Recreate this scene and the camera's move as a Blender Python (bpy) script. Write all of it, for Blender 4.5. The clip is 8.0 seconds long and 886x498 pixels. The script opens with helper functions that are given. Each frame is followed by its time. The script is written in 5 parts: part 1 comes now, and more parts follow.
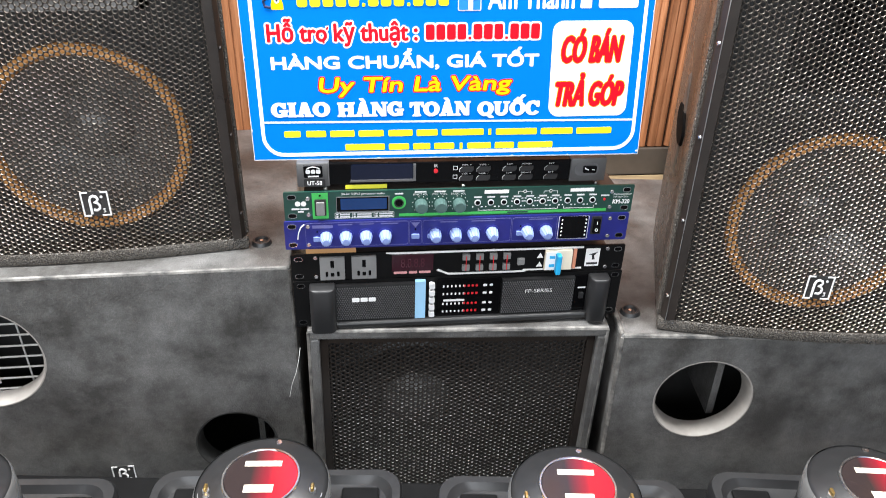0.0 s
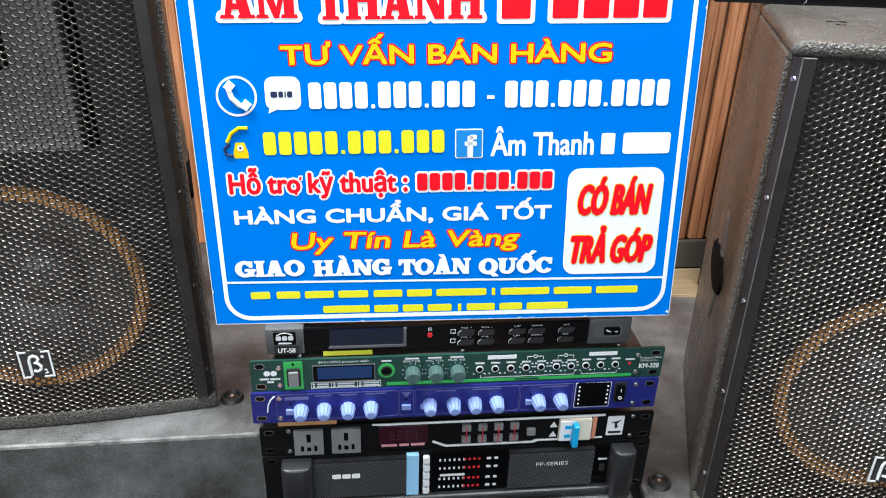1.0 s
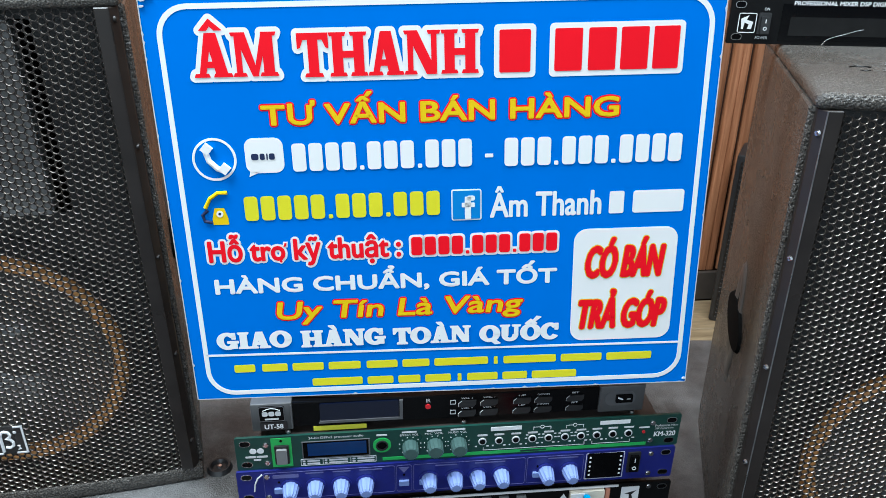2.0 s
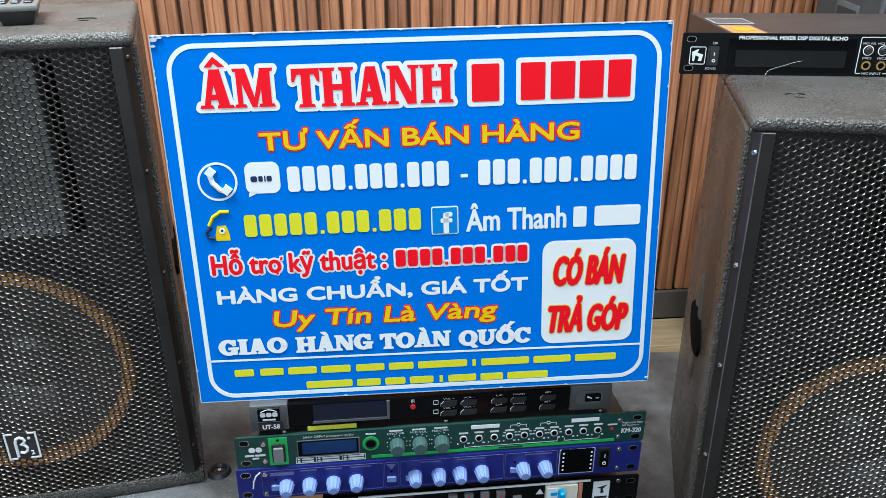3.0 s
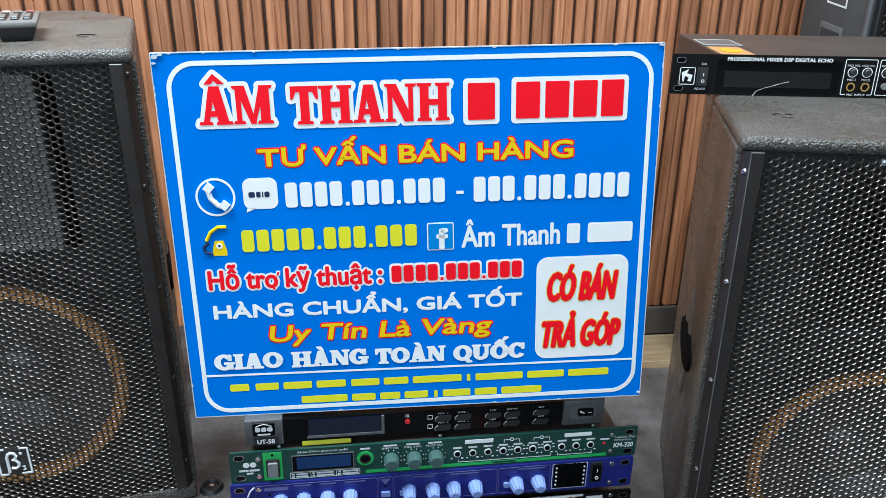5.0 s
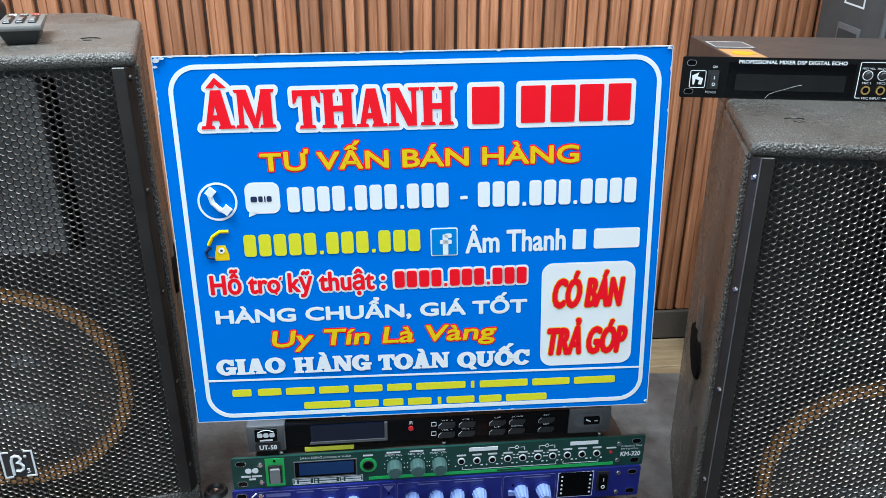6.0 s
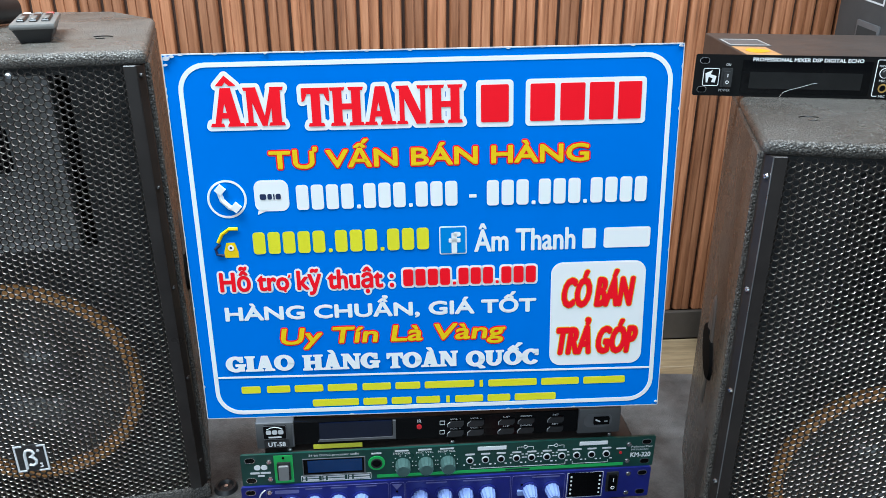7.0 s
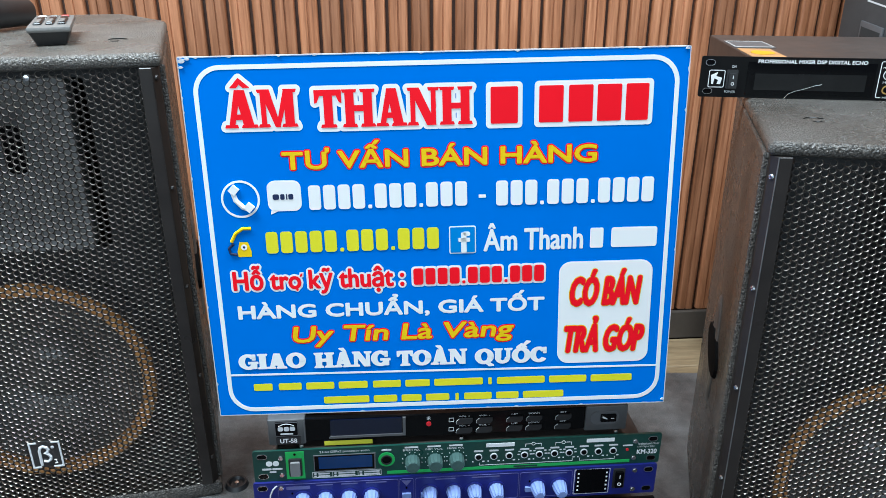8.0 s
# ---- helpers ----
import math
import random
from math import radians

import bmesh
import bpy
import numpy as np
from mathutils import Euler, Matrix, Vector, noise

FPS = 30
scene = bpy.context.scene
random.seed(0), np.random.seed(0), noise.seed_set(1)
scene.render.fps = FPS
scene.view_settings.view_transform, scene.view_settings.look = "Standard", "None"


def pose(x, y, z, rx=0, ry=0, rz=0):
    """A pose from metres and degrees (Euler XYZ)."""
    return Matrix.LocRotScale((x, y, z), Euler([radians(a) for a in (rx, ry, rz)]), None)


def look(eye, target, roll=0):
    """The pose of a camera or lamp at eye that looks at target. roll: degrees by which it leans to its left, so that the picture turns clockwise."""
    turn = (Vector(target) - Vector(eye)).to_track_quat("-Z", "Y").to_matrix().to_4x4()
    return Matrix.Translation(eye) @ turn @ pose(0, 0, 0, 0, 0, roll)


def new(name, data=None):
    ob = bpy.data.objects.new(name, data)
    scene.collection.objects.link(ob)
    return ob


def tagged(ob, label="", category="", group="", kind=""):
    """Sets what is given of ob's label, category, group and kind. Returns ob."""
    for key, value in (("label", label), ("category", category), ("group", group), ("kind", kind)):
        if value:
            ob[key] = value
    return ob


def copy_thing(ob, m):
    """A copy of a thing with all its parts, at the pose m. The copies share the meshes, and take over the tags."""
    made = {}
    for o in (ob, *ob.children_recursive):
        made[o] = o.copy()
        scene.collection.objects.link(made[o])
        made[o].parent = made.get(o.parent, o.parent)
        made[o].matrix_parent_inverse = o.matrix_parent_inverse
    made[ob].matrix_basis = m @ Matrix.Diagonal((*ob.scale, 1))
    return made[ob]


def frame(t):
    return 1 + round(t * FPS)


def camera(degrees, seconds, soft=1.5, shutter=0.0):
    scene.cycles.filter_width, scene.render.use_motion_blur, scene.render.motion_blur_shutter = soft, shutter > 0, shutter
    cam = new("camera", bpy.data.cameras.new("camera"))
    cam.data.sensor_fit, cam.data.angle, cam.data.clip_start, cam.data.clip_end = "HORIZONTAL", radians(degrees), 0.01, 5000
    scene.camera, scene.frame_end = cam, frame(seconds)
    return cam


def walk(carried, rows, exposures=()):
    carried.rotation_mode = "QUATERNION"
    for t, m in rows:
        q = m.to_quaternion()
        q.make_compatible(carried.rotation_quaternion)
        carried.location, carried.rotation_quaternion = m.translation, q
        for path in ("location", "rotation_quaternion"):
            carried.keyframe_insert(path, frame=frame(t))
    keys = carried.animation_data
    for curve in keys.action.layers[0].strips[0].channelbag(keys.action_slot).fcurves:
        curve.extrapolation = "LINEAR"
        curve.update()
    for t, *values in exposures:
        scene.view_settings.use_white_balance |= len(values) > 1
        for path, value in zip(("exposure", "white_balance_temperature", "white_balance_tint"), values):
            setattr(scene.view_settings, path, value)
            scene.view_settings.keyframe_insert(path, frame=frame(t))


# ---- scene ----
cam = camera(60.3, 8.0, soft=0.6, shutter=0.15)
METRES, EYE, TILT, LEAN, TURN = 0.514, 1.3, 0.0, 0.0, -6.5
ROWS = [
    (0.0, 0.0, 0.0, 0.0, 0.8, -30.74, -1.34),
    (0.5, 0.046, 0.1446, 0.0715, 1.44, -28.22, -1.2),
    (1.0, 0.0336, 0.4089, 0.1075, 1.89, -27.53, -1.06),
    (1.5, 0.0268, 0.6023, 0.1217, 2.14, -27.17, -0.37),
    (3.0, 0.0685, 0.4042, 0.1785, 0.91, -24.12, 0.16),
    (3.5, 0.0648, 0.3954, 0.178, 0.45, -23.46, -0.09),
    (4.0, 0.0548, 0.3887, 0.179, 0.04, -23.07, -0.33),
    (4.5, 0.0434, 0.3833, 0.1822, -0.15, -22.95, -0.46),
    (6.0, 0.0737, 0.4093, 0.1891, 1.22, -22.93, -0.22),
    (6.5, 0.0822, 0.4196, 0.1878, 1.97, -23.05, -0.09),
    (7.0, 0.0904, 0.4133, 0.1872, 2.49, -23.04, 0.02),
    (7.5, 0.0792, 0.4032, 0.1922, 2.67, -22.95, 0.08),
    (8.0, 0.0759, 0.3895, 0.1947, 2.66, -23.01, 0.07),
]
walk(cam, [(t, pose(0, 0, EYE, TILT, LEAN, TURN) @ pose(METRES * x, METRES * y, METRES * z, 90 + pitch, roll, yaw)) for t, x, y, z, yaw, pitch, roll in ROWS],
     exposures=((0.0, 0.8, 6600, 9), (0.5, 0.62, 6500, 9), (1.0, 0.22, 6200, 5), (1.5, -0.14, 5850, 2), (3.0, -0.25, 5640, 0), (8.0, -0.25, 5570, 0)))

# ---------------------------------------------------------------- world and light
world = bpy.data.worlds.new("daylight")
scene.world = world
world.use_nodes = True
wt = world.node_tree
sky = wt.nodes.new("ShaderNodeTexSky")
sky.sky_type, sky.sun_disc = "NISHITA", False
sky.sun_elevation, sky.sun_rotation = radians(50), radians(160)
wt.links.new(sky.outputs[0], wt.nodes["Background"].inputs[0])
wt.nodes["Background"].inputs[1].default_value = 0.12


def area(name, m, sx, sy, watts, colour):
    d = bpy.data.lights.new(name, "AREA")
    d.shape, d.size, d.size_y, d.energy, d.color = "RECTANGLE", sx, sy, watts, colour
    ob = new(name, d)
    ob.matrix_world = m
    return ob


# daylight through the open shopfront behind the camera, and two added, unseen ceiling panels, the left one brighter
area("shopfront_daylight", look((-0.7, -2.3, 1.95), (0.1, 1.0, 0.95)), 3.4, 1.5, 46, (0.96, 0.98, 1.0))
PANELS = ((-0.85, 0.78, 106), (1.0, 0.78, 66))
for lx, ly, watts in PANELS:
    area("assumed_panel_light", look((lx, ly, 2.93), (lx, ly + 0.001, 0.0)), 1.2, 0.6, watts, (0.97, 0.985, 1.0))


# ---------------------------------------------------------------- materials
class Nodes:
    def __init__(self, name, base=(0.5, 0.5, 0.5), rough=0.5, metal=0.0, spec=0.5):
        self.m = bpy.data.materials.new(name)
        self.m.use_nodes = True
        self.t = self.m.node_tree
        self.b = self.t.nodes["Principled BSDF"]
        self.b.inputs["Base Color"].default_value = (*base, 1)
        self.b.inputs["Roughness"].default_value = rough
        self.b.inputs["Metallic"].default_value = metal
        self.b.inputs["Specular IOR Level"].default_value = spec

    def node(self, kind, **values):
        n = self.t.nodes.new(kind)
        for k, v in values.items():
            n.inputs[k].default_value = v
        return n

    def link(self, a, b):
        self.t.links.new(a, b)

    def coords(self, scale=(1, 1, 1), world_space=False):
        c = self.t.nodes.new("ShaderNodeTexCoord")
        mp = self.node("ShaderNodeMapping", Scale=scale)
        self.link(c.outputs["Object"], mp.inputs[0])
        return mp.outputs[0]

    def noise(self, scale, detail=4, rough=0.6, stretch=(1, 1, 1)):
        n = self.node("ShaderNodeTexNoise", Scale=scale, Detail=detail, Roughness=rough)
        self.link(self.coords(stretch), n.inputs["Vector"])
        return n.outputs[0]

    def ramp(self, fac, stops):
        r = self.t.nodes.new("ShaderNodeValToRGB")
        el = r.color_ramp.elements
        while len(el) < len(stops):
            el.new(0.5)
        for e, (p, c) in zip(el, stops):
            e.position, e.color = p, (*c, 1) if len(c) == 3 else c
        self.link(fac, r.inputs[0])
        return r.outputs[0]

    def value(self, fac, lo, hi):
        m = self.node("ShaderNodeMapRange")
        m.inputs["To Min"].default_value, m.inputs["To Max"].default_value = lo, hi
        m.inputs["From Min"].default_value, m.inputs["From Max"].default_value = 0.3, 0.7
        self.link(fac, m.inputs[0])
        return m.outputs[0]

    def bump(self, height, strength, distance):
        b = self.node("ShaderNodeBump", Strength=strength, Distance=distance)
        self.link(height, b.inputs["Height"])
        self.link(b.outputs[0], self.b.inputs["Normal"])

    def colour(self, out):
        self.link(out, self.b.inputs["Base Color"])

    def rough(self, out):
        self.link(out, self.b.inputs["Roughness"])


def plain(name, base, rough=0.5, metal=0.0, var=0.12, scale=60, bump=0.0, spec=0.5):
    """A paint, plastic or metal with slight mottling and uneven gloss."""
    n = Nodes(name, base, rough, metal, spec)
    f = n.noise(scale)
    lo, hi = tuple(c * (1 - var) for c in base), tuple(min(1, c * (1 + var)) for c in base)
    n.colour(n.ramp(f, [(0.3, lo), (0.7, hi)]))
    n.rough(n.value(n.noise(scale * 0.23), max(0.02, rough - 0.08), min(1, rough + 0.08)))
    if bump:
        n.bump(n.noise(scale * 8, 2), bump, 0.0006)
    return n.m


def textured_black(name, base, rough, grain, depth, dust, fleck=1.0, stretch=(1, 1, 1)):
    """Sprayed cabinet coating: knobbly grain, thin dust and rubbed patches."""
    n = Nodes(name, base, rough, 0, 0.5)
    v = n.node("ShaderNodeTexVoronoi", Scale=grain)
    v.feature = "SMOOTH_F1"
    n.link(n.coords(stretch), v.inputs["Vector"])
    g = n.noise(grain * 0.9, 3, 0.7, stretch)
    mixed = n.node("ShaderNodeMath")
    mixed.operation = "ADD"
    n.link(v.outputs["Distance"], mixed.inputs[0])
    n.link(g, mixed.inputs[1])
    n.bump(mixed.outputs[0], depth, 0.0022)
    wear = n.noise(7, 6, 0.7)
    light = tuple(c + dust for c in base)
    tone = n.ramp(wear, [(0.4, base), (0.56, tuple((a + b) / 2 for a, b in zip(base, light))), (0.72, light)])
    speck = n.ramp(n.noise(grain * 1.6, 2, 0.6), [(0.38, (0.45, 0.45, 0.45)), (0.52, (1, 1, 1)), (0.66, (2.2, 2.2, 2.15))])
    both = n.node("ShaderNodeMix")
    both.data_type, both.blend_type = "RGBA", "MULTIPLY"
    both.inputs[0].default_value = fleck
    n.link(tone, both.inputs[6])
    n.link(speck, both.inputs[7])
    n.colour(both.outputs[2])
    n.rough(n.value(n.noise(11, 3), rough - 0.1, rough + 0.12))
    return n.m


def slat_wood():
    n = Nodes("walnut_slat_laminate", (0.25, 0.13, 0.07), 0.45)
    info = n.t.nodes.new("ShaderNodeObjectInfo")
    shift = n.node("ShaderNodeVectorMath")
    shift.operation = "ADD"
    scl = n.node("ShaderNodeVectorMath")
    scl.operation = "SCALE"
    comb = n.node("ShaderNodeCombineXYZ")
    n.link(info.outputs["Random"], comb.inputs[0])
    n.link(info.outputs["Random"], comb.inputs[2])
    n.link(comb.outputs[0], scl.inputs[0])
    scl.inputs["Scale"].default_value = 37.0
    c = n.coords((1, 1, 0.045))
    n.link(c, shift.inputs[0])
    n.link(scl.outputs[0], shift.inputs[1])
    a = n.node("ShaderNodeTexNoise", Scale=75, Detail=6, Roughness=0.65)
    n.link(shift.outputs[0], a.inputs["Vector"])
    col = n.ramp(a.outputs[0], [(0.26, (0.115, 0.042, 0.018)), (0.42, (0.3, 0.118, 0.051)), (0.58, (0.45, 0.195, 0.094)), (0.78, (0.6, 0.295, 0.157))])
    hsv = n.node("ShaderNodeHueSaturation")
    n.link(col, hsv.inputs["Color"])
    mr = n.node("ShaderNodeMapRange")
    mr.inputs["To Min"].default_value, mr.inputs["To Max"].default_value = 0.72, 1.2
    n.link(info.outputs["Random"], mr.inputs[0])
    n.link(mr.outputs[0], hsv.inputs["Value"])
    n.colour(hsv.outputs[0])
    n.bump(a.outputs[0], 0.15, 0.001)
    return n.m


def plank_wood(name, dark, light):
    n = Nodes(name, light, 0.4)
    a = n.noise(14, 6, 0.65, (0.35, 3, 3))
    n.colour(n.ramp(a, [(0.3, dark), (0.5, tuple((x + y) / 2 for x, y in zip(dark, light))), (0.7, light)]))
    n.bump(a, 0.1, 0.001)
    return n.m


M_CAB = textured_black("black_textured_coating", (0.064, 0.056, 0.048), 0.26, 400, 0.85, 0.03, 1.0)
# paler copy of the coating: light on the left top panel put into colour
M_CABTOP = textured_black("lit_top_coating", (0.095, 0.084, 0.072), 0.3, 480, 0.7, 0.07, 1.0)
M_SUB = textured_black("dusty_black_cabinet_paint", (0.05, 0.0475, 0.045), 0.42, 420, 0.35, 0.15, 0.22, (1.5, 1.5, 0.6))
M_GRILLE = plain("black_powder_coated_steel", (0.02, 0.0148, 0.012), 0.36, 0.0, 0.15, 90, spec=0.35)
M_HOLE = plain("bare_punched_steel_edge", (0.45, 0.405, 0.36), 0.36, 1.0, 0.3, 150)
M_GREYHOLE = plain("dark_punched_steel_edge", (0.1, 0.098, 0.096), 0.36, 0.6, 0.2, 150)
M_CONE = plain("grey_paper_cone", (0.13, 0.128, 0.125), 0.2, 0, 0.2, 40)
M_HORN = plain("grey_horn_plastic", (0.28, 0.276, 0.273), 0.33, 0, 0.1, 20)
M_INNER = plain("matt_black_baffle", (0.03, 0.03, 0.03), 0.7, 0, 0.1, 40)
# near-black that puts the shade of hollows into the colour
M_DEEP = plain("hollow_shade_black", (0.006, 0.006, 0.006), 0.9, 0, 0.1, 40, spec=0.05)
M_EDGE = plain("black_folded_steel", (0.025, 0.02, 0.0175), 0.33, 0.0, 0.2, 30, spec=0.4)
M_RIDGE = plain("bright_edge_steel", (0.42, 0.42, 0.42), 0.3, 0.9, 0.4, 30)
M_HANDLE = plain("rubbed_grey_handle", (0.075, 0.07, 0.065), 0.36, 0, 0.4, 40)
# grey instead of black: the cap's highlight is put into its colour
M_CAP = plain("highlight_grey_dust_cap", (0.12, 0.12, 0.12), 0.22, 0, 0.1, 30)
M_BADGE = plain("dark_grey_badge", (0.035, 0.034, 0.033), 0.3, 0.0, 0.15, 60)
M_RING = plain("orange_brown_cloth_surround", (0.95, 0.42, 0.14), 0.45, 0, 0.2, 80)
M_WALLWOOD = slat_wood()
M_GROOVE = plain("dark_groove_laminate", (0.05, 0.022, 0.012), 0.55, 0, 0.25, 30)
M_SKIRT = plain("grey_brown_skirting", (0.075, 0.062, 0.052), 0.5, 0, 0.2, 12)
M_PLANK = plank_wood("pale_oak_plank", (0.15, 0.1, 0.052), (0.42, 0.31, 0.18))
M_FLOOR = plain("dark_grey_floor_tile", (0.1, 0.1, 0.1), 0.3, 0, 0.06, 6)
M_PLASTER = plain("white_plaster", (0.8, 0.79, 0.77), 0.8, 0, 0.03, 3)
M_GROUND = plain("concrete_forecourt", (0.4, 0.39, 0.37), 0.85, 0, 0.1, 4)
M_BLACKMETAL = plain("black_anodised_metal", (0.006, 0.006, 0.0063), 0.42, 0.0, 0.15, 50, spec=0.1)
M_TOPMETAL = plain("brown_black_painted_steel", (0.06, 0.05, 0.045), 0.4, 0.2, 0.1, 30)
M_BLACKPL = plain("black_plastic", (0.018, 0.018, 0.019), 0.35, 0, 0.15, 50)
M_GLOSS = plain("glossy_black_window", (0.003, 0.003, 0.0034), 0.14, 0, 0.1, 30, spec=0.12)
M_LCD = plain("dark_blue_display", (0.002, 0.005, 0.02), 0.12, 0, 0.1, 30)
M_LCDBLUE = plain("blue_display", (0.004, 0.03, 0.12), 0.15, 0, 0.1, 30)
M_GREY = plain("grey_metallic_plastic", (0.13, 0.13, 0.135), 0.4, 0.3, 0.08, 70)
M_GREEN = plain("dark_green_panel_paint", (0.011, 0.05, 0.039), 0.33, 0, 0.12, 50)
M_BRIGHTGREEN = plain("bright_green_print", (0.05, 0.42, 0.09), 0.4, 0, 0.08, 50)
M_BLUE = plain("deep_blue_panel_paint", (0.012, 0.016, 0.165), 0.36, 0, 0.12, 50)
M_KNOBBLUE = plain("pale_blue_plastic_knob", (0.2, 0.27, 0.55), 0.38, 0, 0.05, 60)
M_KNOBGREEN = plain("grey_green_knob", (0.09, 0.16, 0.148), 0.3, 0.4, 0.1, 60)
M_WHITE = plain("white_print", (0.85, 0.85, 0.85), 0.45, 0, 0.03, 60)
M_PALEGREY = plain("pale_grey_print", (0.7, 0.7, 0.71), 0.45, 0, 0.05, 60)
M_CHROME = plain("bright_steel", (0.65, 0.65, 0.66), 0.22, 1.0, 0.08, 60)
M_GOLD = plain("brass_contact", (0.75, 0.5, 0.18), 0.28, 1.0, 0.1, 60)
M_RED = plain("red_plastic", (0.6, 0.02, 0.03), 0.3, 0, 0.08, 60)
M_YELLOWSTICK = plain("yellow_sticker", (0.75, 0.72, 0.05), 0.45, 0, 0.06, 40)
M_ORANGESTICK = plain("orange_sticker", (0.45, 0.24, 0.1), 0.4, 0, 0.12, 25)
M_SIGN = plain("blue_printed_board", (0.0, 0.168, 0.66), 0.55, 0, 0.04, 7, spec=0.02)
M_SIGNEDGE = plain("white_foam_edge", (0.55, 0.57, 0.6), 0.7, 0, 0.1, 80)
M_SWHITE = plain("white_sign_print", (0.83, 0.83, 0.82), 0.5, 0, 0.02, 10, spec=0.12)
M_SRED = plain("red_sign_print", (0.85, 0.002, 0.014), 0.5, 0, 0.03, 10, spec=0.12)
M_SYELLOW = plain("yellow_sign_print", (0.82, 0.56, 0.0), 0.5, 0, 0.03, 10, spec=0.12)
M_SORANGE = plain("orange_sign_print", (0.9, 0.42, 0.01), 0.5, 0, 0.03, 10, spec=0.12)
M_SLIME = plain("lime_sign_print", (0.74, 0.69, 0.02), 0.5, 0, 0.03, 10, spec=0.12)
M_SDARK = plain("dark_sign_print", (0.02, 0.03, 0.08), 0.5, 0, 0.03, 10, spec=0.12)
M_SICON = plain("icon_blue_print", (0.02, 0.22, 0.62), 0.5, 0, 0.06, 10, spec=0.12)
M_LIGHTBLUE = plain("light_blue_plastic", (0.32, 0.58, 0.82), 0.35, 0, 0.05, 40)
M_CYAN = plain("cyan_breaker_plastic", (0.02, 0.4, 0.75), 0.35, 0, 0.05, 40)
M_CREAM = plain("cream_plastic", (0.75, 0.68, 0.55), 0.4, 0, 0.05, 40)
M_PORT = plain("pale_grey_port_lip", (0.3, 0.28, 0.26), 0.6, 0, 0.25, 18)
M_WIRE = plain("pale_wire", (0.6, 0.6, 0.58), 0.4, 0.3, 0.05, 40)
def rubbed():
    n = Nodes("rubbed_and_lit_edge", (0.12, 0.115, 0.11), 0.55)
    f = n.noise(22, 5, 0.7)
    n.colour(n.ramp(f, [(0.36, (0.03, 0.03, 0.03)), (0.5, (0.12, 0.115, 0.108)), (0.68, (0.26, 0.25, 0.235))]))
    n.bump(n.noise(260, 3), 0.5, 0.0015)
    return n.m


M_WORN = rubbed()
M_SOCKET = plain("grey_socket_plastic", (0.2, 0.2, 0.2), 0.4, 0, 0.06, 40)
M_KEYPLATE = plain("dark_grey_key_plate", (0.17, 0.165, 0.155), 0.4, 0, 0.1, 60)
M_REDKEY = plain("dull_red_key", (0.4, 0.06, 0.05), 0.4, 0, 0.1, 60)
M_CHEEK = plain("dark_grey_metallic_plastic", (0.1, 0.1, 0.102), 0.42, 0.3, 0.1, 70)
M_RIM = plain("steel_grey_bell", (0.36, 0.36, 0.36), 0.25, 0.6, 0.15, 25)


# ---------------------------------------------------------------- mesh helpers
def thing(name, m, label, category, group="", kind=""):
    ob = new(name)
    ob.empty_display_size = 0.05
    ob.matrix_world = m
    return tagged(ob, label, category, group, kind)


def part(name, bm, material, parent=None, label="", m=None, edge=None):
    me = bpy.data.meshes.new(name)
    if isinstance(bm, bmesh.types.BMesh):
        bm.to_mesh(me)
        bm.free()
    else:
        me.from_pydata(*bm)
    me.materials.append(material)
    if edge is not None:
        me.materials.append(edge)
        me.polygons.foreach_set("material_index", [int(i % 36 >= 12) for i in range(len(me.polygons))])
    ob = new(name, me)
    if parent is not None:
        ob.parent = parent
    if m is not None:
        ob.matrix_basis = m
    return tagged(ob, label)


def smooth(ob, angle=40):
    ob.data.shade_smooth()
    ob.data.set_sharp_from_angle(angle=radians(angle))
    return ob


def box(x0, x1, y0, y1, z0, z1, bevel=0.0, seg=2, bm=None):
    bm = bm or bmesh.new()
    vs = bmesh.ops.create_cube(bm, size=1)["verts"]
    for v in vs:
        v.co = ((x0 + x1) / 2 + v.co.x * (x1 - x0), (y0 + y1) / 2 + v.co.y * (y1 - y0), (z0 + z1) / 2 + v.co.z * (z1 - z0))
    if bevel:
        es = list({e for v in vs for e in v.link_edges})
        bmesh.ops.bevel(bm, geom=es, offset=bevel, segments=seg, affect="EDGES", profile=0.5)
    return bm


def prism(points, z0, z1, bevel=0.0, seg=2):
    """An upright prism over a plan outline, its edges rounded."""
    bm = bmesh.new()
    lo = [bm.verts.new((x, y, z0)) for x, y in points]
    f = bm.faces.new(lo)
    up = bmesh.ops.extrude_face_region(bm, geom=[f])["geom"]
    for v in up:
        if isinstance(v, bmesh.types.BMVert):
            v.co.z = z1
    bmesh.ops.recalc_face_normals(bm, faces=bm.faces)
    if bevel:
        bmesh.ops.bevel(bm, geom=list(bm.edges), offset=bevel, segments=seg, affect="EDGES", profile=0.5)
    return bm


def lathe(profile, n=32, axis="z", m=None):
    """A turned body from (radius, height) pairs; about z, or about y with height pointing to the viewer."""
    bm = bmesh.new()
    rings = []
    for r, h in profile:
        if r < 1e-6:
            rings.append([bm.verts.new((0, 0, h))])
        else:
            rings.append([bm.verts.new((r * math.cos(2 * math.pi * i / n), r * math.sin(2 * math.pi * i / n), h)) for i in range(n)])
    for a, b in zip(rings, rings[1:]):
        for i in range(n):
            j = (i + 1) % n
            f = [a[i % len(a)], a[j % len(a)], b[j % len(b)], b[i % len(b)]]
            f = list(dict.fromkeys(f))
            if len(f) > 2:
                bm.faces.new(f)
    if axis == "y":
        bm.transform(pose(0, 0, 0, 90))
    if m is not None:
        bm.transform(m)
    bmesh.ops.recalc_face_normals(bm, faces=bm.faces)
    return bm


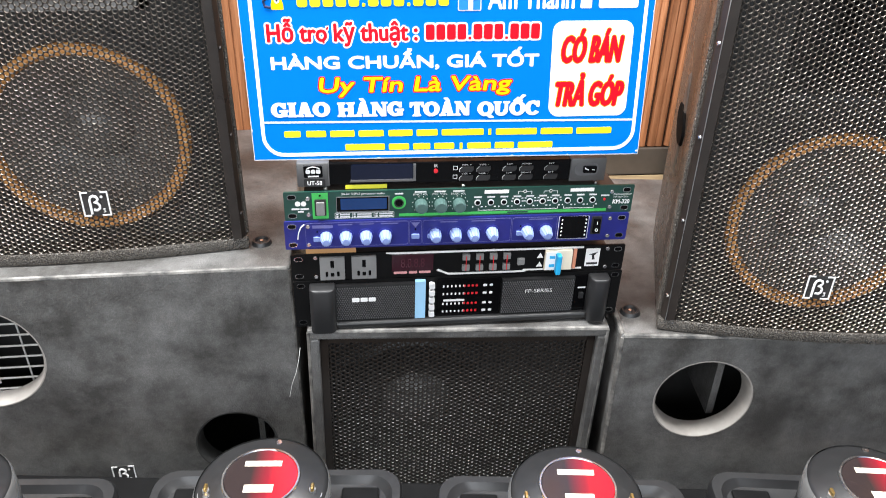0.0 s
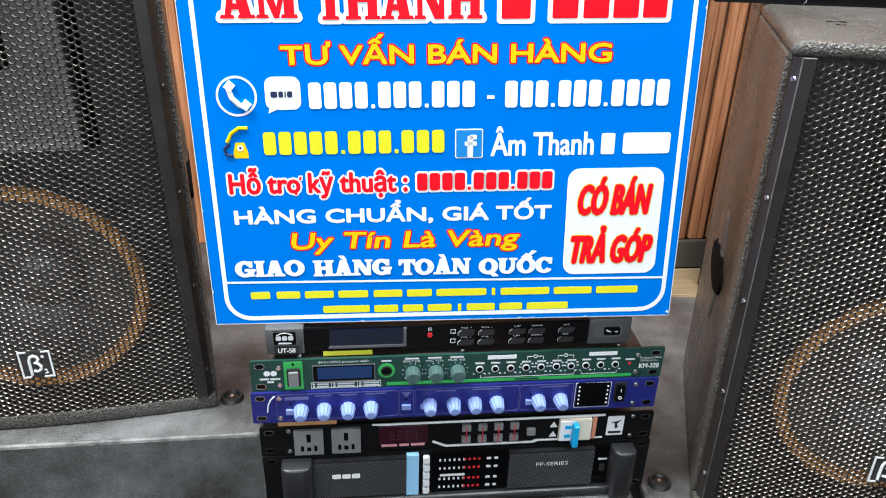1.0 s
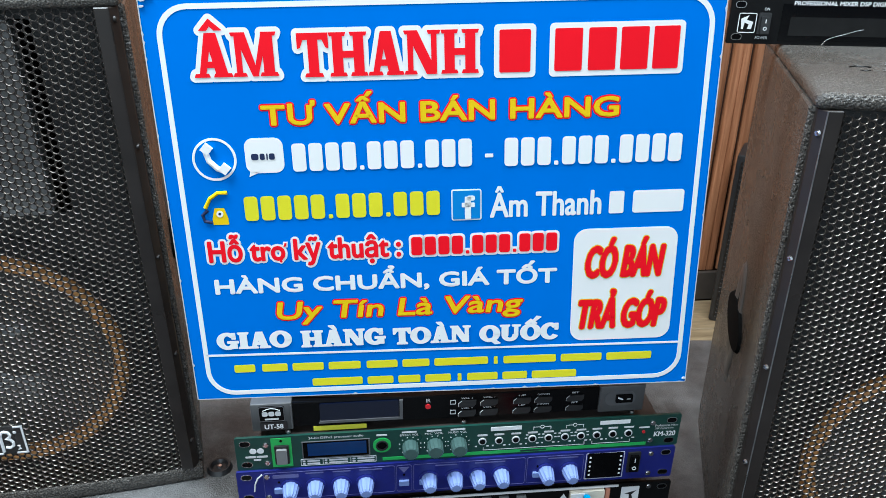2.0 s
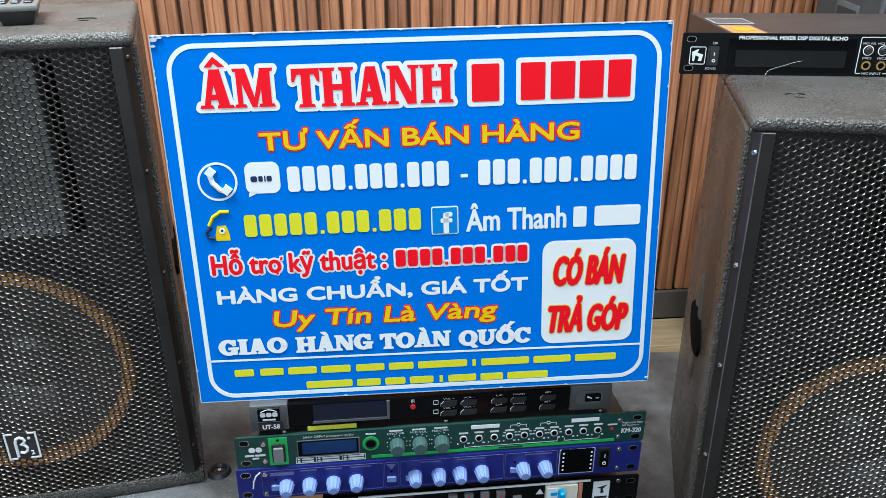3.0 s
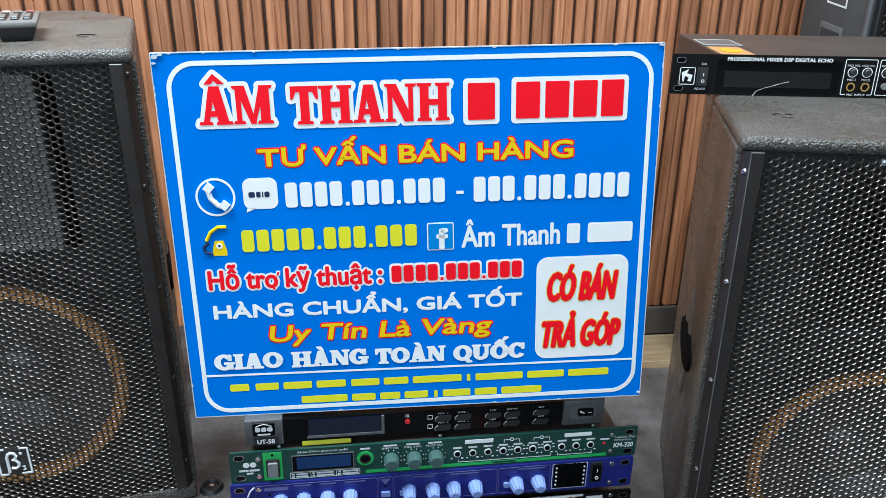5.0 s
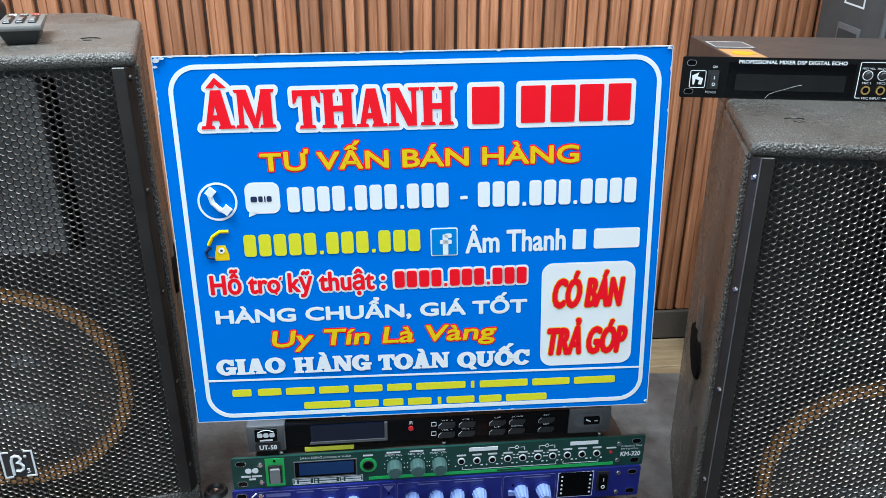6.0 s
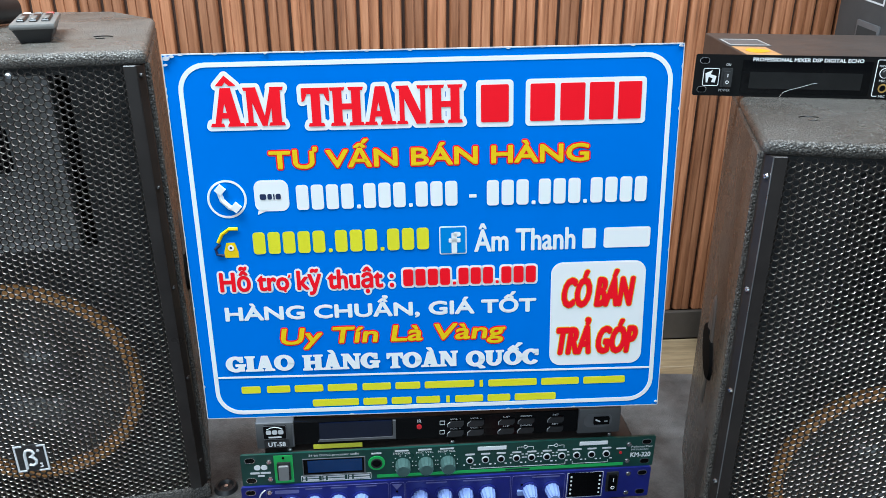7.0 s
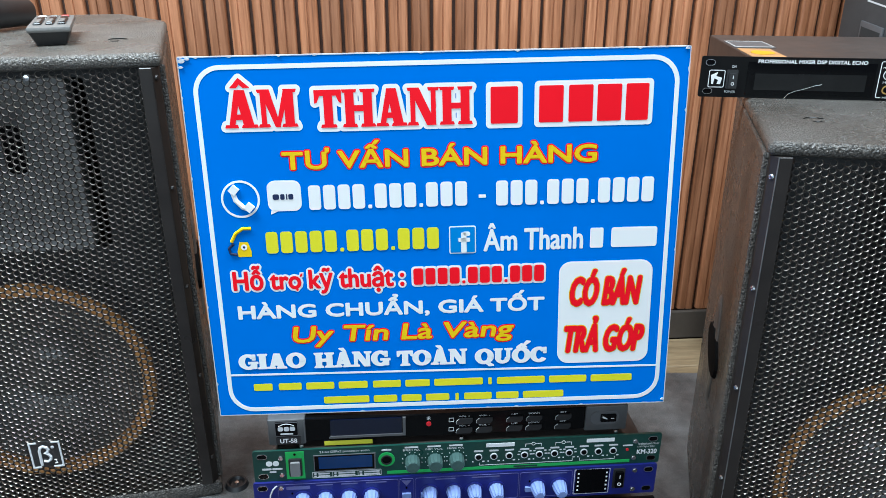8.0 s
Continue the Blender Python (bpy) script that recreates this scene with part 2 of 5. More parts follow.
def rounded(w, h, r, n=5, cx=0.0, cz=0.0):
    pts = []
    for qx, qz, a0 in ((1, 1, 0), (-1, 1, 90), (-1, -1, 180), (1, -1, 270)):
        for i in range(n + 1):
            a = radians(a0 + 90 * i / n)
            pts.append((cx + qx * (w / 2 - r) + r * math.cos(a), cz + qz * (h / 2 - r) + r * math.sin(a)))
    return pts


def slab(points, y0, y1, bm=None):
    """A plate over an outline in x and z, from y0 (front) to y1 (back)."""
    bm = bm or bmesh.new()
    a = [bm.verts.new((x, y0, z)) for x, z in points]
    b = [bm.verts.new((x, y1, z)) for x, z in points]
    bm.faces.new(a)
    bm.faces.new(b[::-1])
    for i in range(len(a)):
        j = (i + 1) % len(a)
        bm.faces.new((a[j], a[i], b[i], b[j]))
    bmesh.ops.recalc_face_normals(bm, faces=bm.faces)
    return bm


def frame_ring(outer, inner, y0, y1, bm=None):
    """A ring between two outlines of equal length in x and z."""
    bm = bm or bmesh.new()
    n = len(outer)
    v = [[bm.verts.new((x, y, z)) for x, z in pts] for pts, y in ((outer, y0), (inner, y0), (inner, y1), (outer, y1))]
    for k in range(4):
        a, b = v[k], v[(k + 1) % 4]
        for i in range(n):
            j = (i + 1) % n
            bm.faces.new((a[i], a[j], b[j], b[i]))
    bmesh.ops.recalc_face_normals(bm, faces=bm.faces)
    return bm


def tube(path, r, n=8):
    """A round wire along points."""
    bm = bmesh.new()
    path = [Vector(p) for p in path]
    rings = []
    for i, p in enumerate(path):
        d = (path[min(i + 1, len(path) - 1)] - path[max(i - 1, 0)]).normalized()
        s = d.orthogonal().normalized() if not rings else (side - d * side.dot(d)).normalized()
        side, w = s, d.cross(s)
        rings.append([bm.verts.new(p + r * (math.cos(2 * math.pi * k / n) * s + math.sin(2 * math.pi * k / n) * w)) for k in range(n)])
    for a, b in zip(rings, rings[1:]):
        for k in range(n):
            bm.faces.new((a[k], a[(k + 1) % n], b[(k + 1) % n], b[k]))
    bm.faces.new(rings[0][::-1])
    bm.faces.new(rings[-1])
    return bm


def perforated(w, h, pitch, hole, thick, sag):
    """A bowed steel sheet with staggered round holes, centred on x and z, its middle bowed to -y."""
    hexa = [(math.cos(radians(60 * k)), math.sin(radians(60 * k))) for k in range(6)]
    R = pitch / math.sqrt(3)
    outer = []
    for k in range(6):
        a, b = np.array(hexa[k]) * R, np.array(hexa[(k + 1) % 6]) * R
        outer += [a, (a + b) / 2]
    outer = np.array(outer)
    ang = np.radians(30 * np.arange(12))
    inner = hole / 2 * np.stack([np.cos(ang), np.sin(ang)], 1)
    dx = pitch * math.sqrt(3) / 2
    centres = []
    for i in range(-int(w / 2 / dx), int(w / 2 / dx) + 1):
        for j in range(-int(h / 2 / pitch) - 1, int(h / 2 / pitch) + 1):
            x, z = i * dx, (j + (0.5 if i % 2 else 0)) * pitch
            if abs(x) < w / 2 - R * 0.5 and abs(z) < h / 2 - R * 0.5:
                centres.append((x, z))
    c = np.array(centres)
    n = len(c)
    bow = lambda x: -sag * (1 - (x / (w / 2)) ** 2)
    layers = []
    for ring, y in ((outer, 0.0), (inner * 1.12, 0.0), (inner, 0.0007), (inner * 0.97, thick)):
        p = c[:, None, :] + ring[None]
        layers.append(np.stack([p[..., 0], bow(p[..., 0]) + y, p[..., 1]], -1))
    verts = np.stack(layers, 1).reshape(-1, 3)
    base = (48 * np.arange(n))[:, None]
    k = np.arange(12)
    j = (k + 1) % 12
    q = np.concatenate([np.stack([12 * a + k, 12 * a + j, 12 * a + 12 + j, 12 * a + 12 + k], 1) for a in range(3)])
    faces = (base[:, :, None] + q[None]).reshape(-1, 4)
    return verts.tolist(), [], faces.tolist()


def holed_board(field, holes, y0, y1):
    """A board over x0, x1, z0, z1 pierced by outlines in x and z, with walls inside the openings."""
    x0, x1, z0, z1 = field
    bm = bmesh.new()
    rims = []
    for y in (y0, y1):
        loops = [[bm.verts.new((x, y, z)) for x, z in pts] for pts in (((x0, z0), (x1, z0), (x1, z1), (x0, z1)),) + tuple(holes)]
        es = []
        for lp in loops:
            es += [bm.edges.new((lp[i], lp[(i + 1) % len(lp)])) for i in range(len(lp))]
        bmesh.ops.triangle_fill(bm, use_beauty=True, edges=es)
        rims.append(loops)
    for a, b in zip(*rims):
        for i in range(len(a)):
            j = (i + 1) % len(a)
            bm.faces.new((a[i], a[j], b[j], b[i]))
    bmesh.ops.recalc_face_normals(bm, faces=bm.faces)
    return bm


# ---------------------------------------------------------------- writing
def words(text, x0, x1, z0, z1, y, material, parent, name="lettering", bold=0.0, shear=0.0, depth=0.0003):
    """Lettering fitted into a field of a plate that faces -y. bold thickens the strokes (in shares of the letter height)."""
    cu = bpy.data.curves.new(name, "FONT")
    cu.body, cu.size, cu.resolution_u, cu.shear = text, 1.0, 3, shear
    cu.fill_mode = "FRONT"
    ob = new(name, cu)
    bpy.context.view_layer.update()
    me = bpy.data.meshes.new_from_object(ob.evaluated_get(bpy.context.evaluated_depsgraph_get()))
    bpy.data.objects.remove(ob)
    co = np.array([v.co[:] for v in me.vertices])
    faces = [tuple(f.vertices) for f in me.polygons]
    lo, hi = co.min(0), co.max(0)
    sx, sz = (x1 - x0) / (hi[0] - lo[0]), (z1 - z0) / (hi[1] - lo[1])
    px, pz = x0 + (co[:, 0] - lo[0]) * sx, z0 + (co[:, 1] - lo[1]) * sz
    r = bold * 0.5 * (z1 - z0)
    turns = 28 if r > 0.004 else 12
    shifts = [(0.0, 0.0)] + [(r * math.cos(2 * math.pi * k / turns), r * math.sin(2 * math.pi * k / turns)) for k in range(turns if bold else 0)]
    verts, all_faces = [], []
    for k, (a, b) in enumerate(shifts):
        base = len(verts)
        verts += [(x + a, y + 0.00001 * k, z + b) for x, z in zip(px, pz)]
        all_faces += [tuple(i + base for i in f) for f in faces]
    return part(name, (verts, [], all_faces), material, parent)


def bars(spans, z0, z1, y, material, parent, name="print_bar", r=0.3):
    """Plain bars in place of writing: one mesh for a line."""
    bm = bmesh.new()
    for a, b in spans:
        slab(rounded(b - a, z1 - z0, min(b - a, z1 - z0) * r, 3, (a + b) / 2, (z0 + z1) / 2), y, y + 0.0002, bm)
    return part(name, bm, material, parent)


def plate(name, x0, x1, z0, z1, y0, y1, material, parent, r=0.0, label=""):
    pts = rounded(x1 - x0, z1 - z0, r, 4, (x0 + x1) / 2, (z0 + z1) / 2) if r else [(x0, z0), (x1, z0), (x1, z1), (x0, z1)]
    return part(name, slab(pts, y0, y1), material, parent, label)


def disc(name, x, z, r, y0, y1, material, parent, n=20, label="", bev=0.0):
    h = y1 - y0
    bm = lathe([(0, h), (r - bev, h), (r, h - bev), (r, 0), (0, 0)], n, "y")
    ob = part(name, bm, material, parent, label)
    for v in ob.data.vertices:
        v.co = (v.co.x + x, v.co.y + y1, v.co.z + z)
    return smooth(ob)


def ringlet(name, x, z, ro, ri, y0, y1, material, parent, n=20):
    o = [(x + ro * math.cos(2 * math.pi * i / n), z + ro * math.sin(2 * math.pi * i / n)) for i in range(n)]
    i_ = [(x + ri * math.cos(2 * math.pi * i / n), z + ri * math.sin(2 * math.pi * i / n)) for i in range(n)]
    return part(name, frame_ring(o, i_, y0, y1), material, parent)


# ---------------------------------------------------------------- the room
X0, X1, Y0, YW, ZC = -2.6, 3.0, -2.6, 2.03, 3.0


def setting(name, bm, material, label, category):
    return tagged(part(name, bm, material), label, category, "", "structure")


setting("ground", box(-60, 60, -60, 60, -0.3, -0.16), M_GROUND, "grey concrete ground outside the shop", "ground")
# floor and side walls are out of view, kept dark to limit bounced light
setting("floor", box(X0, X1, Y0, YW + 0.2, -0.155, 0.0), M_FLOOR, "grey tiled shop floor", "floor")
setting("ceiling", box(X0 - 0.2, X1 + 0.2, Y0, YW + 0.2, ZC, ZC + 0.15), M_PLASTER, "white plaster ceiling of the shop", "ceiling")
wall_north = setting("wall_north", box(X0, X1, YW + 0.012, YW + 0.2, 0, ZC), M_GROOVE, "wall clad in walnut-coloured ribbed slat panels", "wall")
setting("wall_west", box(X0 - 0.2, X0, Y0, YW + 0.2, 0, ZC), M_GROOVE, "unseen side wall, brown to keep bounced light low", "wall")
setting("wall_east", box(X1, X1 + 0.2, Y0, YW + 0.2, 0, ZC), M_GROOVE, "unseen side wall, brown to keep bounced light low", "wall")
setting("trim_lintel", box(X0, X1, Y0 - 0.15, Y0, 2.75, ZC), M_PLASTER, "white lintel over the open shopfront", "lintel")

# fixtures for the two assumed lamps, out of view
for lx, ly, watts in PANELS:
    cl = thing("ceiling_light", pose(lx, ly, ZC), "assumed flat white ceiling panel light, out of view", "ceiling light", "ceiling panel lights")
    part("frame", frame_ring(rounded(1.3, 0.7, 0.01, 2), rounded(1.24, 0.64, 0.008, 2), -0.02, 0.02), M_WHITE, cl, "", pose(0, 0, -0.021, 90))
    part("diffuser", box(-0.62, 0.62, -0.32, 0.32, -0.02, -0.012), M_WHITE, cl)

# raised oak-planked platform along the slatted wall
platform = tagged(part("platform", box(X0, X1, 1.44, YW - 0.003, 0.0, 0.318), M_SKIRT), "low platform topped with pale oak planks along the wall", "platform", "", "structure")
baseboard = setting("baseboard", box(X0, X1, YW - 0.016, YW - 0.003, 0.335, 0.418, 0.002), M_SKIRT, "grey-brown skirting under the slatted wall", "baseboard")

# ---------------------------------------------------------------- loudspeakers
def maker_badge(sp, bx, bz, yb):
    """A dark plate with a broken square round a looped sign."""
    bd = plate("badge", bx - 0.0185, bx + 0.0185, bz - 0.019, bz + 0.019, yb, yb + 0.002, M_BADGE, sp, 0.001, "dark badge with a raised white sign")
    bm = bmesh.new()
    for q in ((-0.0185, -0.0165, -0.019, 0.019), (0.0165, 0.0185, -0.019, 0.019), (-0.0165, -0.0085, 0.0172, 0.019), (0.0085, 0.0165, 0.0172, 0.019), (-0.0165, -0.0085, -0.019, -0.0172), (0.006, 0.0165, -0.019, -0.0172)):
        box(bx + q[0], bx + q[1], yb - 0.001, yb, bz + q[2], bz + q[3], bm=bm)
    part("badge_frame", bm, M_WHITE, bd)
    loop = [(-0.0075, -0.0155), (-0.0073, 0.006), (-0.0055, 0.0108), (-0.002, 0.0124), (0.002, 0.0108), (0.0035, 0.0075), (0.002, 0.0042), (-0.0015, 0.0026), (0.0025, 0.001), (0.005, -0.003), (0.0042, -0.0075), (0.0005, -0.0102), (-0.004, -0.009)]
    part("badge_mark", tube([(bx + x, yb, bz + z) for x, z in loop], 0.0019, 6), M_WHITE, bd)
    part("badge_mark", tube([(bx + x, yb, bz + z) for x, z in ((0.008, -0.0085), (0.0108, -0.0085), (0.0098, -0.0108), (0.0112, -0.013), (0.008, -0.0138))], 0.0008, 5), M_WHITE, bd)
    part("badge_mark", lathe([(0, 0.001), (0.0018, 0.0008), (0.002, 0)], 10, "y", pose(bx + 0.009, yb, bz + 0.0105)), M_PALEGREY, bd)


def full_range_speaker(m, label, taper, height=0.582, w=0.416, depth=0.415, ridge=None, horn=None, gap=0.018):
    """Trapezoid cabinet with a bowed perforated grille; origin at the middle of the front bottom edge."""
    sp = thing("loudspeaker", m, label, "loudspeaker", "pair of full-range loudspeakers")
    hw, t, sag = w / 2, 0.018, 0.012
    front = 0.02
    d1, bw = depth * 0.705, hw - taper * depth * 0.705
    back = bw * 0.52
    # shell: walls round an open front
    plan = [(-hw, front), (hw, front), (bw, front + d1), (back, depth), (-back, depth), (-bw, front + d1)]
    lip = [(-hw + (2 * hw) * i / 10, front - 0.012 - sag * (1 - (2 * i / 10 - 1) ** 2)) for i in range(11)]
    capplan = lip + [(bw, front + d1), (back, depth), (-back, depth), (-bw, front + d1)]
    # without a bright ridge, the top takes the coating paled for overhead light
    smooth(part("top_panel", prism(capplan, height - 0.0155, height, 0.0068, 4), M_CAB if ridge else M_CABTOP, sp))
    smooth(part("bottom_panel", prism(capplan, 0.0, 0.02, 0.004, 2), M_CAB, sp))
    for s, nm in ((1, "side_panel"), (-1, "side_panel")):
        pts = [(s * hw, front), (s * bw, front + d1), (s * (bw - t), front + d1), (s * (hw - t), front)]
        ob = part(nm, prism(pts, 0.02, height - 0.014, 0.002, 1), M_CAB, sp)
        pts = [(s * bw, front + d1), (s * back, depth), (s * (back - 0.004), depth - t), (s * (bw - t), front + d1 - 0.004)]
        part("rear_chamfer_panel", prism(pts, 0.02, height - 0.014), M_CAB, sp)
        # carrying handle on the side, its shaded recess shown by a raised black disc
        d = Vector((s * (bw - hw), d1, 0)).normalized()
        out = Vector((s * d.y, -s * d.x * 1.0, 0))
        if out.x * s < 0:
            out = -out
        mid = Vector((s * hw, front, 0)) + d * 0.15
        ell = lambda a, b, off: [mid + d * (a * math.cos(2 * math.pi * i / 24)) + Vector((0, 0, 0.271 + b * math.sin(2 * math.pi * i / 24))) + out * off for i in range(24)]
        bm = bmesh.new()
        loops = [[bm.verts.new(p) for p in ell(a, b, o)] for a, b, o in ((0.03, 0.08, 0.0002), (0.027, 0.076, 0.0022), (0.02, 0.068, 0.0034), (0.012, 0.058, 0.003), (0.004, 0.045, 0.0016))]
        for A, B in zip(loops, loops[1:]):
            for i in range(24):
                bm.faces.new((A[i], A[(i + 1) % 24], B[(i + 1) % 24], B[i]))
        bmesh.ops.recalc_face_normals(bm, faces=bm.faces)
        hole = bmesh.new()
        loops = [[hole.verts.new(p) for p in ell(a, b, o)] for a, b, o in ((0.061, 0.029, 0.0002), (0.058, 0.027, 0.0038), (0.055, 0.025, 0.0034))]
        for A, B in zip(loops, loops[1:]):
            for i in range(24):
                hole.faces.new((A[i], A[(i + 1) % 24], B[(i + 1) % 24], B[i]))
        hole.faces.new(loops[-1])
        bmesh.ops.recalc_face_normals(hole, faces=hole.faces)
        hd = smooth(part("handle_cup", bm, M_HANDLE, sp, "rubbed grey handle rim"))
        part("handle_shade", hole, M_DEEP, hd, "raised black disc standing for the shaded hand recess")
    part("back_panel", box(-back + 0.004, back - 0.004, depth - t, depth, 0.02, height - 0.014), M_CAB, sp)
    # front board with a round opening for the woofer and a square one for the horn
    wx, wz, by, hz = 0.005, 0.179, front + 0.016, 0.455
    rnd = [(wx + 0.137 * math.cos(2 * math.pi * i / 48), wz + 0.137 * math.sin(2 * math.pi * i / 48)) for i in range(48)]
    part("baffle", holed_board((-hw + t, hw - t, 0.02, height - 0.014), (rnd, rounded(0.2 + 2 * gap, 0.198, 0.006, 2, 0, hz)), by, by + 0.012), M_INNER, sp)
    # woofer
    wo = smooth(part("woofer", lathe([(0.16, 0.0), (0.16, 0.004), (0.1385, 0.005), (0.136, 0.001)], 64, "y", pose(wx, by, wz)), M_BLACKPL, sp, "black woofer basket"))
    prof = [(0.1365, 0.001)] + [(0.1286 + 0.0088 * math.cos(a), 0.001 + 0.014 * math.sin(a)) for a in [math.pi * i / 8 for i in range(9)]] + [(0.1192, -0.001)]
    smooth(part("cone_surround", lathe(prof, 64, "y", pose(wx, by, wz)), M_RING, wo, "orange-brown cloth surround"))
    smooth(part("cone", lathe([(0.1198, 0.0), (0.1, -0.017), (0.075, -0.036), (0.05, -0.05)], 64, "y", pose(wx, by, wz)), M_CONE, wo))
    smooth(part("dust_cap", lathe([(0.052, -0.05), (0.046, -0.037), (0.032, -0.026), (0.016, -0.02), (0, -0.018)], 48, "y", pose(wx, by, wz)), M_CONE, wo))
    # horn above it: a square mouth narrowing to a slot far behind
    bm = bmesh.new()
    L = [(rounded(0.2, 0.198, 0.006, 4, 0, hz), by + 0.012), (rounded(0.2, 0.198, 0.006, 4, 0, hz), by - 0.004), (rounded(0.192, 0.19, 0.006, 4, 0, hz), by - 0.004)]
    for k in range(1, 11):
        f = k / 10
        L.append((rounded(0.192 - 0.166 * f ** 0.8, 0.19 - 0.13 * f ** 0.9, 0.006 + 0.004 * f, 4, 0, hz), by - 0.004 + 0.085 * f ** 1.25))
    L = [[bm.verts.new((x, y, z)) for x, z in pts] for pts, y in L]
    for A, B in zip(L, L[1:]):
        for k in range(len(A)):
            bm.faces.new((A[k], A[(k + 1) % len(A)], B[(k + 1) % len(A)], B[k]))
    hn = smooth(part("horn", bm, horn or M_HORN, sp, "horn flare behind the grille"))
    part("horn_throat", box(-0.016, 0.016, by + 0.081, by + 0.085, hz - 0.034, hz + 0.034), M_DEEP, hn)
    # grille, its side frames and screws
    gh = height - 0.036
    gw = w - 0.012
    gz = 0.021 + gh / 2
    g = part("grille", perforated(gw - 0.031, gh - 0.002, 0.0076, 0.0062, 0.002, sag * 0.8), M_GRILLE, sp, "black perforated steel grille", pose(0, front - 0.012, gz), M_HOLE)
    for s in (1, -1):
        xa, xr, xb = s * (gw / 2 - 0.018), s * (gw / 2 - 0.0045), s * (gw / 2 + 0.0008)
        pts = [(xa, front - 0.0165), (xr, front - 0.0165), (xb, front - 0.006), (xb, front), (xa, front - 0.01)]
        part("grille_edge", prism(pts, 0.021, 0.021 + gh, 0.0008, 1), M_EDGE, g, "folded edge of the grille", pose(0, -(front - 0.012), -gz))
        part("edge_ridge", tube([(xr, -0.0043, gh * (k / 10 - 0.5)) for k in range(11)], 0.0007, 6), ridge or M_EDGE, g, "bright ridge of the folded edge" if ridge else "")
        for z in (0.062, 0.187, 0.31, 0.433, 0.556):
            part("grille_screw", lathe([(0, 0.0024), (0.0022, 0.002), (0.0032, 0)], 10, "y"), M_CHROME if ridge else M_EDGE, g, "", pose(s * (gw / 2 - 0.0015), 0.0005, z - gz, 0, 0, s * 60))
    for x in (-0.07, 0.075):
        part("grille_screw", lathe([(0, 0.0035), (0.003, 0.003), (0.0042, 0)], 10, "y"), M_CHROME, g, "bright screw head", pose(x, -0.009, gh / 2 - 0.006))
    maker_badge(sp, 0.005, 0.097, front - 0.012 - sag * 0.8 - 0.002)
    # two fixing slots on the top
    for x in (-0.13, 0.14):
        arc = [(x + 0.0125 * math.cos(radians(q)), 0.11 + 0.0125 * math.sin(radians(q)), height + 0.0002) for q in range(35, 146, 10)]
        smooth(part("rigging_slot", tube(arc, 0.0009, 6), M_GLOSS, sp, "thin curved slot of a fixing point"))
        arc = [(x + 0.006 * math.cos(radians(q)), 0.108 + 0.006 * math.sin(radians(q)), height + 0.0002) for q in range(215, 326, 15)]
        smooth(part("rigging_slot", tube(arc, 0.0006, 6), M_GLOSS, sp))
    return sp


LEFT_SPEAKER = pose(-0.3865, 1.005, 0.6955, 0, 0, 4.5)
RIGHT_SPEAKER = pose(0.6325, 0.85, 0.6125, -1.0, 0, -9.5)
full_range_speaker(LEFT_SPEAKER, "black textured loudspeaker with orange-ringed woofer on a dusty subwoofer", 0.165)
full_range_speaker(RIGHT_SPEAKER, "black textured loudspeaker carrying a rack mixer on its top", 0.165, 0.592, depth=0.43, ridge=M_RIDGE, horn=M_BLACKPL, gap=0.0005)


